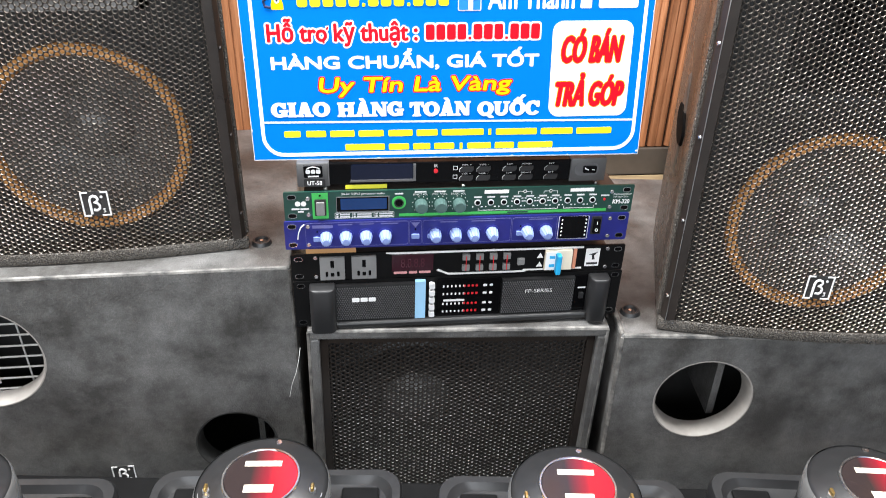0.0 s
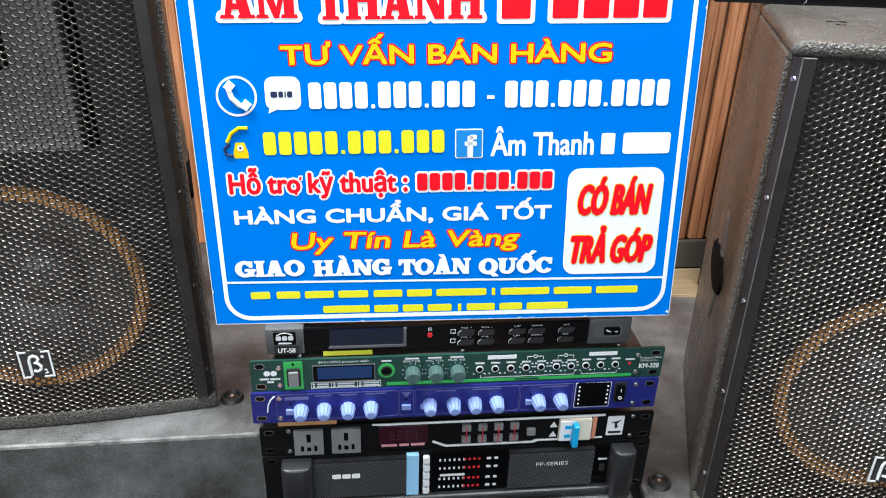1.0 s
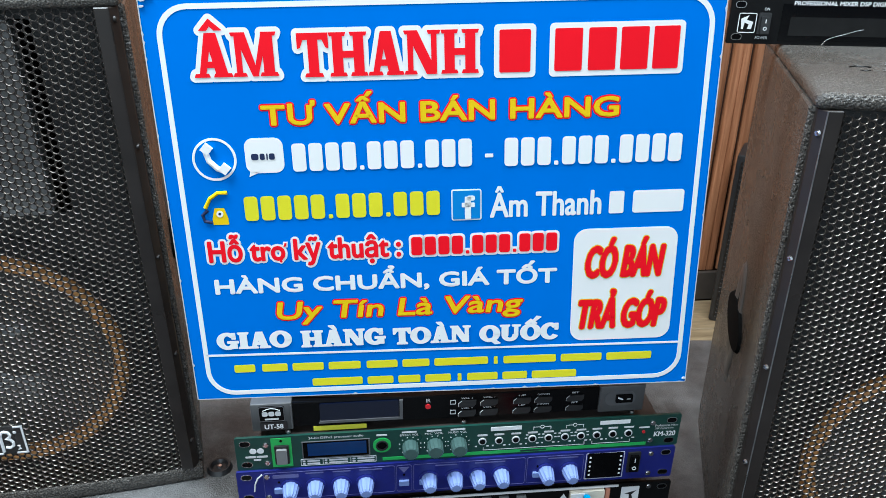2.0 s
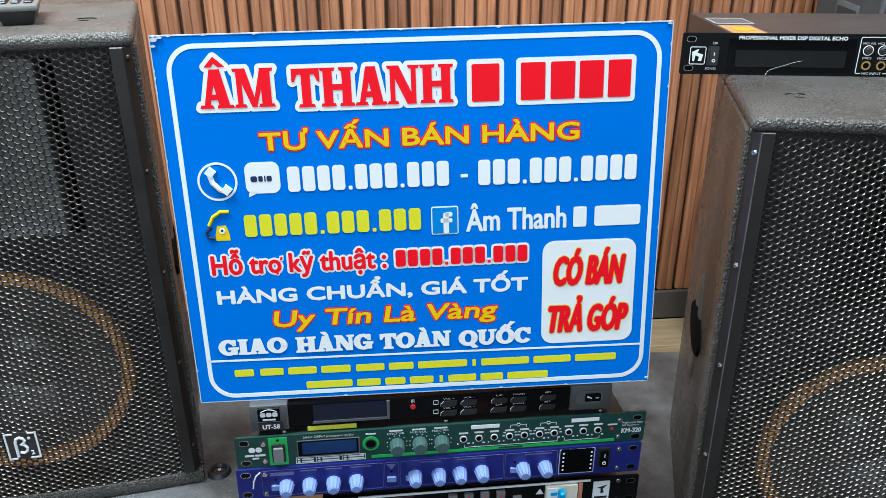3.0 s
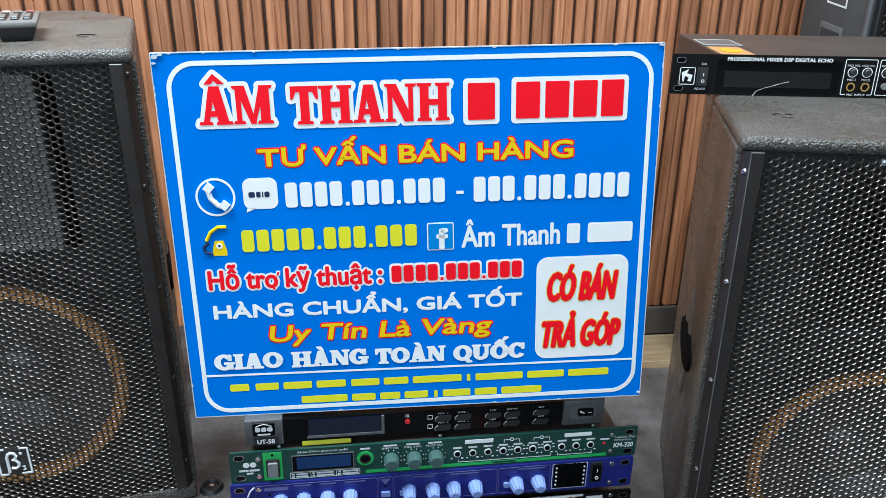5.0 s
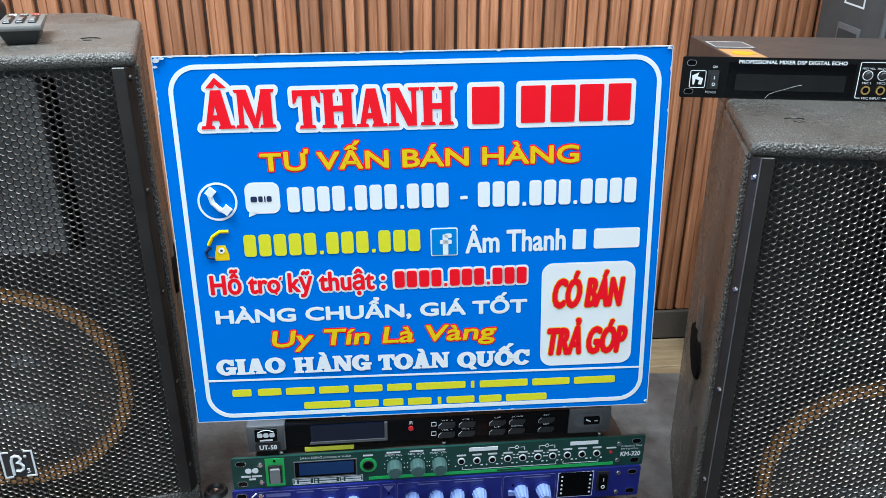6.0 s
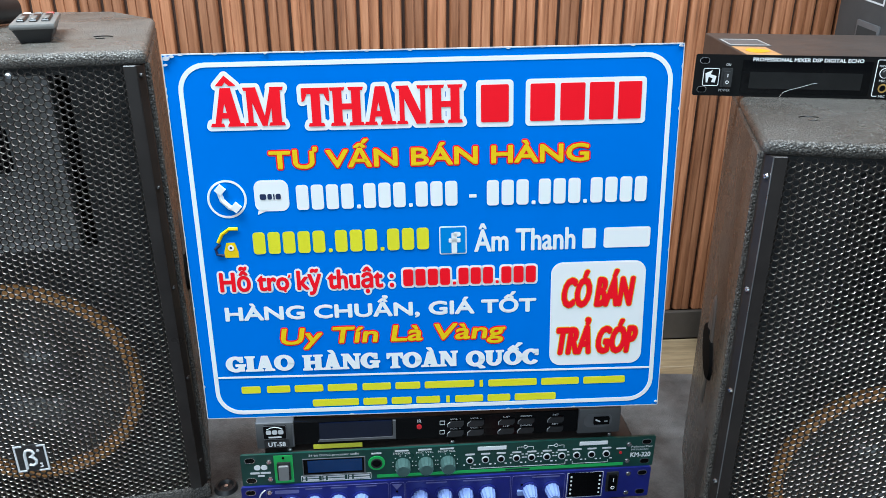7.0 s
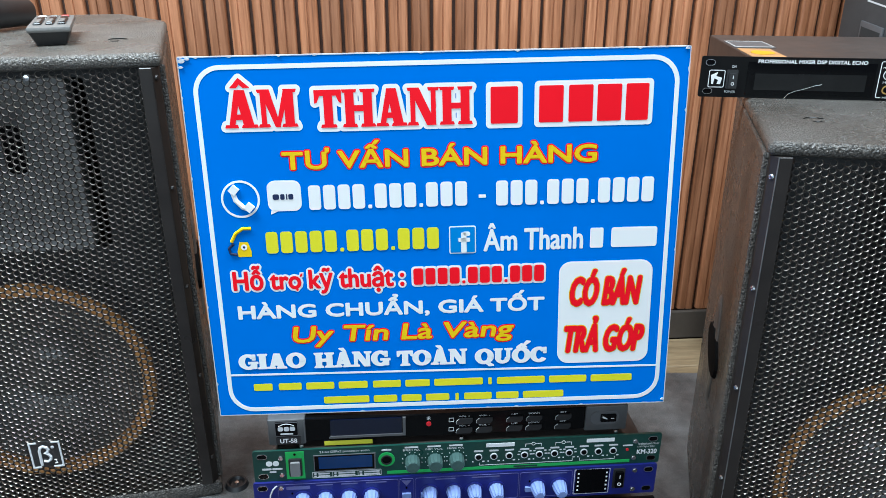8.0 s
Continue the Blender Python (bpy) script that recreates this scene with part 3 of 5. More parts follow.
def subwoofer(m, label, w, h, depth, ports):
    """Cabinet whose front board is pierced by round ports; origin at the front bottom right or left corner."""
    sb = thing("subwoofer", m, label, "subwoofer", "black subwoofers on the floor")
    t = 0.02
    x0, x1 = (0, w) if w > 0 else (w, 0)
    smooth(part("top_board", box(x0, x1, 0, depth, h - t, h, 0.005, 3), M_SUB, sb))
    part("bottom_board", box(x0, x1, 0.004, depth, 0.0, t), M_SUB, sb)
    for a, b in ((x0, x0 + t), (x1 - t, x1)):
        smooth(part("side_board", box(a, b, 0.0, depth, t, h - t + 0.002, 0.004, 2), M_SUB, sb))
    part("back_board", box(x0 + t, x1 - t, depth - t, depth, t, h - t), M_SUB, sb)
    # front board with real holes
    bm = bmesh.new()
    n = 40
    yf, yb = -0.0006, 0.03
    e = 0.0035
    outer = [(x0 + e, e), (x1 - e, e), (x1 - e, h - e), (x0 + e, h - e)]
    for y in (yf, yb):
        loops = [[bm.verts.new((x, y, z)) for x, z in outer]]
        for cx, cz, r, _ in ports:
            loops.append([bm.verts.new((cx + r * math.cos(2 * math.pi * i / n), y, cz + r * math.sin(2 * math.pi * i / n))) for i in range(n)])
        es = []
        for lp in loops:
            es += [bm.edges.new((lp[i], lp[(i + 1) % len(lp)])) for i in range(len(lp))]
        bmesh.ops.triangle_fill(bm, use_beauty=True, edges=es)
    bmesh.ops.recalc_face_normals(bm, faces=bm.faces)
    part("front_board", bm, M_SUB, sb, "scuffed and dusty black front board")
    for cx, cz, r, wires in ports:
        tb = lathe([(r + 0.002, 0.0), (r, 0.0), (r - 0.004, -0.006), (r - 0.006, -0.03)], 48, "y", pose(cx, yf - 0.0005, cz))
        # low port in near-black, standing for the shade inside it; other lips pale
        pt = smooth(part("port", tb, M_INNER if cz < 0.4 else M_PORT, sb, "" if cz < 0.4 else "pale lip of the bass port"))
        if wires:
            for k in range(9):
                z = cz - r * 0.9 + 1.8 * r * k / 8
                hw = math.sqrt(max(0, r * r - (z - cz) ** 2)) - 0.003
                if hw > 0.01:
                    part("port_wire", tube([(cx - hw, 0.03, z), (cx + hw, 0.03, z)], 0.0016, 6), M_WIRE, pt)
            for x in (-0.05, 0.0, 0.05):
                part("port_wire", tube([(cx + x, 0.033, cz - r * 0.8), (cx + x, 0.033, cz + r * 0.8)], 0.0014, 6), M_WIRE, pt)
        else:
            part("port_brace", box(cx + r * 0.45, cx + r * 0.6, 0.05, 0.19, cz - r * 0.96, cz + r * 0.96), M_SUB, pt)
    # dark board behind the ports stands for the shade inside the cabinet
    part("port_shade_board", box(x0 + t + 0.002, x1 - t - 0.002, 0.2, 0.205, t, h - t), M_INNER, sb)
    return sb


def worn_edges(owner, lines, r=0.0042):
    """Rubbed corner strips of a cabinet; their pale grey includes light caught on edges."""
    for a, b in lines:
        a, b = Vector(a), Vector(b)
        n = 14
        pts = [a.lerp(b, i / n) for i in range(n + 1)]
        smooth(part("worn_edge", tube(pts, r, 8), M_WORN, owner, "rubbed grey cabinet edge, paled for caught light"))


sub_l = subwoofer(pose(-0.116, 0.972, 0.0, 0, 0, 1.2), "black subwoofer with scuffed front, round ports and a small badge", -0.78, 0.6955, 0.55,
                  [(-0.47, 0.556, 0.092, True), (-0.114, 0.352, 0.066, False)])
maker_badge(sub_l, -0.307, 0.2985, -0.0026)
sub_r = subwoofer(pose(0.3735, 0.882, 0.0, 0, 0, -5.1), "black subwoofer with one round bass port in its front", 0.72, 0.612, 0.55, [(0.146, 0.487, 0.077, False)])
worn_edges(sub_l, [((-0.775, 0.0035, 0.692), (-0.004, 0.0035, 0.692)), ((-0.0035, 0.0035, 0.004), (-0.0035, 0.0035, 0.69))])
worn_edges(sub_r, [((0.004, 0.0035, 0.6085), (0.715, 0.0035, 0.6085)), ((0.0035, 0.0035, 0.004), (0.0035, 0.0035, 0.607)), ((0.0035, 0.004, 0.6085), (0.0035, 0.54, 0.6085))], 0.0046)
for sb, x, y, z in ((sub_l, -0.047, 0.075, 0.6955), (sub_r, 0.025, 0.06, 0.612)):
    cup = smooth(part("stacking_cup", lathe([(0.0, 0.002), (0.008, 0.002), (0.011, 0.006), (0.0135, 0.006), (0.016, 0.0)], 24), M_BLACKPL, sb, "round black stacking cup", pose(x, y, z)))
    smooth(part("cup_screw", lathe([(0, 0.0055), (0.003, 0.005), (0.0035, 0.002)], 10), M_CHROME, cup))

# ---------------------------------------------------------------- small speaker box under the rack units
def monitor_box(m, w, h, depth):
    mb = thing("speaker_cabinet", m, "black speaker cabinet with a perforated grille under stacked rack units", "loudspeaker")
    t = 0.018
    part("top_board", box(-w / 2, w / 2, 0, depth, h - t, h, 0.005, 3), M_SUB, mb)
    part("bottom_board", box(-w / 2, w / 2, 0.0, depth, 0, t, 0.004), M_SUB, mb)
    for a, b in ((-w / 2, -w / 2 + t), (w / 2 - t, w / 2)):
        part("side_board", box(a, b, 0.0, depth, t, h - t + 0.002, 0.004), M_SUB, mb)
    part("back_board", box(-w / 2 + t, w / 2 - t, depth - t, depth, t, h - t), M_SUB, mb)
    hole = [(-0.06 + 0.147 * math.cos(2 * math.pi * i / 48), h - 0.2 + 0.147 * math.sin(2 * math.pi * i / 48)) for i in range(48)]
    part("baffle", holed_board((-w / 2 + t, w / 2 - t, t, h - t), (hole,), 0.055, 0.067), M_INNER, mb)
    gw, gh = w - 2 * t, h - 2 * t
    part("grille", perforated(gw, gh, 0.0082, 0.0057, 0.0015, 0.0), M_GRILLE, mb, "black perforated steel grille", pose(0, 0.012, h / 2), M_GREYHOLE)
    for pts in (((-gw / 2, t), (-gw / 2 + 0.012, t), (-gw / 2 + 0.012, h - t), (-gw / 2, h - t)), ((gw / 2 - 0.012, t), (gw / 2, t), (gw / 2, h - t), (gw / 2 - 0.012, h - t)), ((-gw / 2, h - t - 0.012), (gw / 2, h - t - 0.012), (gw / 2, h - t), (-gw / 2, h - t))):
        part("grille_edge", slab(pts, 0.0095, 0.013), M_GRILLE, mb)
    wo = smooth(part("woofer", lathe([(0.172, 0.0), (0.172, 0.004), (0.15, 0.006), (0.146, 0.002)], 56, "y", pose(-0.06, 0.055, h - 0.2)), M_BLACKPL, mb))
    smooth(part("cone", lathe([(0.148, 0.003), (0.135, 0.009), (0.125, 0.003), (0.06, -0.012)], 56, "y", pose(-0.06, 0.055, h - 0.2)), M_BLACKPL, wo))
    smooth(part("dust_cap", lathe([(0.06, -0.012), (0.045, 0.002), (0.02, 0.009), (0, 0.011)], 40, "y", pose(-0.06, 0.055, h - 0.2)), M_CAP, wo))
    return mb


mbox = monitor_box(pose(0.123, 0.908, 0.0, 0, 1.0, -1.5), 0.456, 0.6165, 0.42)
worn_edges(mbox, [((-0.226, 0.0035, 0.613), (0.226, 0.0035, 0.613)), ((-0.2245, 0.0035, 0.004), (-0.2245, 0.0035, 0.611)), ((0.2245, 0.0035, 0.004), (0.2245, 0.0035, 0.611))])

# ---------------------------------------------------------------- stacked rack units
STACK = pose(0.1322, 0.9288, 0.8395, 0, 0.6, 1.17)


def rack_unit(name, z0, h, face, label, dx=0.0, dy=0.0, depth=0.2, w=0.486, slots=True, cover=None, m=None, case=0.216):
    """A rack unit: thin front panel with ear slots, folded steel case behind it. Origin at the front bottom middle."""
    u = thing(name, m if m is not None else STACK @ pose(dx, dy, z0), label, "rack unit", "stack of rack units" if m is None else "")
    pn = part("front_panel", slab(rounded(w, h, 0.002, 2, 0, h / 2), 0.0, 0.003), face, u)
    part("case", box(-case, case, 0.003, depth, 0.001, h - 0.0015, 0.001, 1), cover or M_TOPMETAL, u)
    if slots:
        for s in (-1, 1):
            for z in (0.0075, h - 0.0075):
                sl = part("ear_slot", slab(rounded(0.0105, 0.0062, 0.003, 3, s * (w / 2 - 0.0105), z), -0.0002, 0.0006), M_GLOSS, pn)
                part("slot_edge", frame_ring(rounded(0.0118, 0.0072, 0.0035, 3, s * (w / 2 - 0.0105), z), rounded(0.0105, 0.0062, 0.003, 3, s * (w / 2 - 0.0105), z), -0.0005, 0.0004), M_CHROME, sl)
    return u


def screw(u, x, z, y=0.0, r=0.0032):
    disc("panel_screw", x, z, r, y - 0.0018, y, M_CHROME, u, 10, "", 0.0008)


# amplifier
AZ, AH = -0.2205, 0.0785
amp = rack_unit("power_amplifier", AZ, AH, M_BLACKMETAL, "black two-channel power amplifier with mesh fronts and side handles", 0.004, 0.0, 0.3)
W = 0.486


def ax(px):
    """Along the panel, from the share of its width."""
    return (px - 0.5) * W


for a, b in ((0.105, 0.357), (0.624, 0.85)):
    mesh = plate("vent_mesh", ax(a), ax(b), 0.012, AH - 0.006, -0.006, 0.0, M_BLACKPL, amp)
    bm = bmesh.new()
    nx = int((ax(b) - ax(a)) / 0.0034)
    for k in range(17):
        z = 0.0138 + k * 0.0033
        if z < AH - 0.0095:
            for i in range(nx):
                x = ax(a) + 0.0004 + i * 0.0034 + (0.0017 if k % 2 else 0.0)
                slab([(x + 0.0011, z), (x + 0.0022, z + 0.0014), (x + 0.0011, z + 0.0028), (x, z + 0.0014)], -0.0072, -0.006, bm)
    part("mesh_relief", bm, M_GREY, mesh)
part("lower_lip", box(ax(0.06), ax(0.94), -0.012, 0.0, 0.001, 0.011, 0.003), M_BLACKPL, amp)
plate("display_window", ax(0.425), ax(0.618), 0.010, AH - 0.003, -0.004, 0.0, M_GLOSS, amp)
plate("light_blue_strip", ax(0.3585), ax(0.39), 0.008, AH - 0.003, -0.0065, 0.0, M_LIGHTBLUE, amp, 0.001)
for k in range(5):
    plate("level_knob_block", ax(0.401), ax(0.418), 0.012 + k * 0.0125, 0.021 + k * 0.0125, -0.007, -0.001, M_PALEGREY, amp, 0.002)
for r in range(4):
    z = AH - 0.014 - r * 0.0135 - (0.004 if r > 1 else 0)
    bars([(ax(0.442) + 0.006 * i, ax(0.442) + 0.006 * i + 0.0025) for i in range(6)], z - 0.0024, z + 0.0013, -0.0044, M_PALEGREY, amp, "scale_print")
    bars([(ax(0.505) + 0.006 * i, ax(0.505) + 0.006 * i + 0.0035) for i in range(4)], z - 0.0024, z + 0.0013, -0.0044, M_RED, amp, "clip_lamp")
    bars([(ax(0.565), ax(0.565) + 0.006), (ax(0.585), ax(0.585) + 0.005)], z - 0.0024, z + 0.0013, -0.0044, M_PALEGREY, amp, "scale_print")
bars([(ax(0.445), ax(0.51))], AH * 0.5 - 0.002, AH * 0.5 + 0.0015, -0.0044, M_PALEGREY, amp, "scale_print")
bars([(ax(0.17), ax(0.192)), (ax(0.195), ax(0.216)), (ax(0.219), ax(0.24))], 0.045, 0.052, -0.0078, M_WHITE, amp, "maker_mark", 0.2)
words("FP-SERIES", ax(0.696), ax(0.78), 0.0495, 0.0555, -0.0078, M_WHITE, amp)
plate("switch_recess", ax(0.852), ax(0.895), 0.016, AH - 0.005, -0.003, 0.0, M_GLOSS, amp, 0.003)
plate("power_switch", ax(0.868), ax(0.883), 0.034, 0.044, -0.006, -0.003, M_BLACKPL, amp, 0.001)
bars([(ax(0.863), ax(0.888))], 0.051, 0.0535, -0.0034, M_PALEGREY, amp, "print_bar")
for s in (-1, 1):
    k = 0.183 if s < 0 else 0.1905
    pts = [(s * 0.2205, 0.0), (s * 0.2205, -0.018), (s * 0.217, -0.023), (s * 0.211, -0.0245), (s * (k + 0.009), -0.0245), (s * (k + 0.0035), -0.022), (s * (k + 0.0005), -0.016), (s * k, 0.0)]
    smooth(part("handle", prism(pts if s > 0 else pts[::-1], 0.001, AH - 0.002, 0.003, 3), M_BLACKPL, amp, "rounded black side handle"), 50)

# power sequencer
QZ, QH = -0.1415, 0.043
seq = rack_unit("power_sequencer", QZ, QH, M_BLACKMETAL, "black power sequencer with two sockets and a blue breaker", 0.003, 0.002, 0.22)
plate("paper_label", ax(0.045), ax(0.188), QH + 0.0003, QH + 0.0075, 0.002, 0.0025, M_ORANGESTICK, seq)
for a in (0.082, 0.174):
    sk = plate("power_socket", ax(a), ax(a + 0.072), 0.002, QH - 0.004, -0.004, 0.0, M_SOCKET, seq, 0.001, "grey universal power socket")
    c = ax(a + 0.036)
    plate("socket_slot", c - 0.0025, c + 0.0025, 0.022, 0.034, -0.0043, -0.003, M_GLOSS, sk, 0.001)
    for d in (-0.008, 0.008):
        plate("socket_slot", c + d - 0.0018, c + d + 0.0018, 0.008, 0.016, -0.0043, -0.003, M_GLOSS, sk, 0.001)
    plate("socket_slot", c - 0.0025, c + 0.0025, 0.008, 0.014, -0.0043, -0.003, M_GLOSS, sk, 0.001)
plate("volt_display", ax(0.291), ax(0.414), 0.012, QH - 0.004, -0.003, 0.0, plain("dark_red_display", (0.03, 0.006, 0.012), 0.15, 0, 0.1, 30), seq)
words("8.8.8.8", ax(0.318), ax(0.388), 0.018, 0.033, -0.0034, plain("unlit_digit", (0.06, 0.012, 0.022), 0.3), seq, "unlit_digits")
bars([(ax(0.297), ax(0.337)), (ax(0.342), ax(0.367)), (ax(0.372), ax(0.407))], 0.006, 0.010, -0.0006, plain("pink_print", (0.75, 0.35, 0.36), 0.4), seq)
fr = bmesh.new()
slab([(ax(0.275), QH - 0.0022), (ax(0.3), QH - 0.0034), (ax(0.87), QH - 0.0034), (ax(0.87), QH - 0.0006), (ax(0.275), QH - 0.0006)], -0.0012, 0.0, fr)
slab([(ax(0.425), 0.010), (ax(0.46), 0.002), (ax(0.69), 0.002), (ax(0.70), 0.0045), (ax(0.87), 0.0045), (ax(0.87), 0.0065), (ax(0.69), 0.0065), (ax(0.685), 0.0045), (ax(0.462), 0.0045), (ax(0.43), 0.012)], -0.0012, 0.0, fr)
part("white_border", fr, M_WHITE, seq)
for i in range(4):
    x = ax(0.512 + 0.041 * i)
    for z in (0.009, 0.027):
        plate("channel_button", x - 0.0055, x + 0.0055, z, z + 0.0095, -0.004, 0.0, M_SOCKET, seq, 0.001)
    bars([(x - 0.0006, x + 0.0006)], 0.009, 0.034, -0.0044, M_RED, seq, "channel_line")
plate("channel_button", ax(0.668), ax(0.69), 0.016, 0.026, -0.004, 0.0, M_SOCKET, seq, 0.001)
for z in (0.010, 0.025):
    part("warning_mark", slab([(ax(0.728), z), (ax(0.748), z), (ax(0.738), z + 0.0085)], -0.0006, 0.0), M_WHITE, seq)
bk = plate("breaker", ax(0.751), ax(0.835), 0.006, QH - 0.004, -0.005, 0.0, M_CREAM, seq, 0.001, "cream circuit breaker with a blue lever")
plate("breaker_face", ax(0.753), ax(0.786), 0.007, QH - 0.006, -0.0062, -0.005, M_WHITE, bk)
part("breaker_lever", box(ax(0.782), ax(0.798), -0.016, -0.005, 0.003, QH - 0.007, 0.002), M_CYAN, bk, "bright blue breaker lever")
for z in (0.012, 0.026):
    plate("breaker_mark", ax(0.764), ax(0.781), z, z + 0.005, -0.0066, -0.0062, M_CYAN, bk, 0.001)
plate("copper_strip", ax(0.839), ax(0.849), 0.006, QH - 0.004, -0.003, 0.0, plain("copper_print", (0.6, 0.25, 0.16), 0.35), seq)
lg = plate("maker_plate", ax(0.879), ax(0.923), 0.008, QH - 0.005, -0.0006, 0.0, M_WHITE, seq, 0.001)
part("maker_mark", slab([(ax(0.888), 0.028), (ax(0.916), 0.032), (ax(0.905), 0.026), (ax(0.909), 0.02), (ax(0.9), 0.019), (ax(0.899), 0.027)], -0.0009, -0.0006), M_BLACKPL, lg)
bars([(ax(0.884), ax(0.918))], 0.011, 0.0145, -0.0009, M_BLACKPL, lg, "print_bar", 0.1)
for s in (0.07, 0.945):
    for z in (0.006, QH - 0.006):
        screw(seq, ax(s), z)

# crossover
BZ, BH = -0.0865, 0.0435
blue = rack_unit("crossover", BZ, BH, M_BLUE, "deep blue rack crossover with ten pale knobs", -0.002, -0.003, 0.2)
M_THIN = plain("thin_grey_blue_print", (0.12, 0.12, 0.3), 0.4)


def outline_box(u, x0, x1, z0, z1, r, lw, material, name="panel_outline", y=-0.0004):
    return part(name, frame_ring(rounded(x1 - x0, z1 - z0, r, 4, (x0 + x1) / 2, (z0 + z1) / 2), rounded(x1 - x0 - 2 * lw, z1 - z0 - 2 * lw, max(r - lw, 0.0002), 4, (x0 + x1) / 2, (z0 + z1) / 2), y, 0.0), material, u)


for a, b in ((0.058, 0.349), (0.352, 0.387), (0.39, 0.648), (0.651, 0.784)):
    outline_box(blue, ax(a), ax(b), 0.003, BH - 0.003, 0.003, 0.0004, M_THIN)
KN = lambda: [(0.0, 0.0185), (0.005, 0.0183), (0.0068, 0.0165), (0.0082, 0.008), (0.009, 0.003), (0.009, 0.0)]


def fluted_knob(u, x, z, prof, material, n=24, flute=0.0006, line=None):
    bm = lathe(prof, n, "y")
    for v in bm.verts:
        r = math.hypot(v.co.x, v.co.z)
        if r > 0.004:
            a = math.atan2(v.co.z, v.co.x)
            k = 1 - (flute / r if round(a / (2 * math.pi / n)) % 2 else 0)
            v.co.x *= k
            v.co.z *= k
    kb = part("knob", bm, material, u, "", pose(x, 0, z))
    kb = smooth(kb, 30)
    if line:
        part("pointer", box(-0.0005, 0.0005, -prof[0][1] - 0.0003, -prof[0][1] + 0.001, 0.001, prof[1][0]), line, kb)
    return kb


for p in (0.116, 0.171, 0.228, 0.283, 0.426, 0.485, 0.537, 0.592, 0.696, 0.752):
    fluted_knob(blue, ax(p), 0.019, KN(), M_KNOBBLUE, 24, 0.0008)
    part("knob_skirt", lathe([(0.0112, 0.0), (0.0112, 0.001), (0.0092, 0.0014)], 24, "y", pose(ax(p), 0, 0.019)), M_BLUE, blue)
for p in (0.091, 0.369, 0.415, 0.676):
    plate("push_button", ax(p) - 0.0055, ax(p) + 0.0055, 0.013, 0.0195, -0.003, 0.0, M_KNOBBLUE, blue, 0.001)
    disc("lamp", ax(p), 0.027, 0.0012, -0.001, 0.0, M_GLOSS, blue, 10)
plate("maker_mark", ax(0.078), ax(0.135), BH - 0.011, BH - 0.0065, -0.0004, 0.0, M_THIN, blue, 0.001)
part("maker_mark", slab([(ax(0.357), BH - 0.006), (ax(0.381), BH - 0.006), (ax(0.369), BH - 0.014)], -0.0004, 0.0), M_THIN, blue)
for a, b in ((0.15, 0.19), (0.21, 0.25), (0.27, 0.32), (0.44, 0.49), (0.53, 0.6), (0.7, 0.77)):
    bars([(ax(a), ax(b))], BH - 0.007, BH - 0.0055, -0.0004, M_THIN, blue)
plate("level_window", ax(0.793), ax(0.876), 0.005, BH - 0.003, -0.0008, 0.0, M_GLOSS, blue, 0.001)
for xx in (0.797, 0.869):
    for k in range(5):
        bars([(ax(xx), ax(xx) + 0.0022)], 0.009 + 0.0062 * k, 0.0114 + 0.0062 * k, -0.0012, M_WHITE, blue)
outline_box(blue, ax(0.789), ax(0.88), 0.0035, BH - 0.003, 0.001, 0.0006, M_PALEGREY)
sw = plate("power_switch", ax(0.888), ax(0.918), 0.011, BH - 0.004, -0.002, 0.0, M_BLACKPL, blue, 0.001, "black rocker switch")
plate("rocker", ax(0.893), ax(0.913), 0.014, BH - 0.007, -0.005, -0.002, M_GLOSS, sw, 0.001)
bars([(ax(0.9022), ax(0.904))], 0.028, 0.033, -0.0054, M_WHITE, sw)
ringlet("switch_mark", ax(0.903), 0.0195, 0.0024, 0.0016, -0.0054, -0.005, M_WHITE, sw)
smooth(part("curved_stripe", tube([(ax(0.036), -0.0002, 0.016), (ax(0.039), -0.0002, 0.026), (ax(0.046), -0.0002, 0.034), (ax(0.056), -0.0002, 0.039)], 0.0009, 6), M_PALEGREY, blue))
for s in (0.066, 0.943):
    for z in (0.007, BH - 0.008):
        screw(blue, ax(s), z)
screw(blue, ax(0.5), 0.012, 0, 0.0022)

# effects processor
GZ, GH = -0.043, 0.043
green = rack_unit("effects_processor", GZ, GH, M_GREEN, "dark green effects processor with bright green stripe and small knobs", 0.0, 0.0, 0.2)
plate("yellow_sticker", ax(0.17), ax(0.285), GH + 0.0002, GH + 0.0062, 0.006, 0.0064, M_YELLOWSTICK, green)
gs = plate("switch_field", ax(0.077), ax(0.121), 0.0025, GH - 0.002, -0.0004, 0.0, M_BRIGHTGREEN, green)
sw = plate("power_switch", ax(0.084), ax(0.115), 0.008, 0.032, -0.003, -0.0004, M_BLACKPL, gs, 0.001)
plate("rocker", ax(0.088), ax(0.111), 0.010, 0.029, -0.006, -0.003, M_SOCKET, sw, 0.0015)
disc("lamp", ax(0.099), 0.0375, 0.0015, -0.001, 0.0, M_GLOSS, gs, 10)
words("24-bit DSPx2 processor audio", ax(0.158), ax(0.277), GH - 0.0065, GH - 0.0025, -0.0004, M_WHITE, green)
lc = plate("display", ax(0.145), ax(0.288), 0.0125, 0.034, -0.0008, 0.0, M_GLOSS, green, 0.001)
plate("display_glass", ax(0.155), ax(0.283), 0.0155, 0.032, -0.0012, -0.0008, M_LCDBLUE, lc)
part("display_edge", frame_ring([(ax(0.143), 0.0115), (ax(0.291), 0.0115), (ax(0.291), 0.0345), (ax(0.143), 0.0345)], [(ax(0.145), 0.0125), (ax(0.288), 0.0125), (ax(0.288), 0.034), (ax(0.145), 0.034)], -0.0012, 0.0), M_GREY, lc)
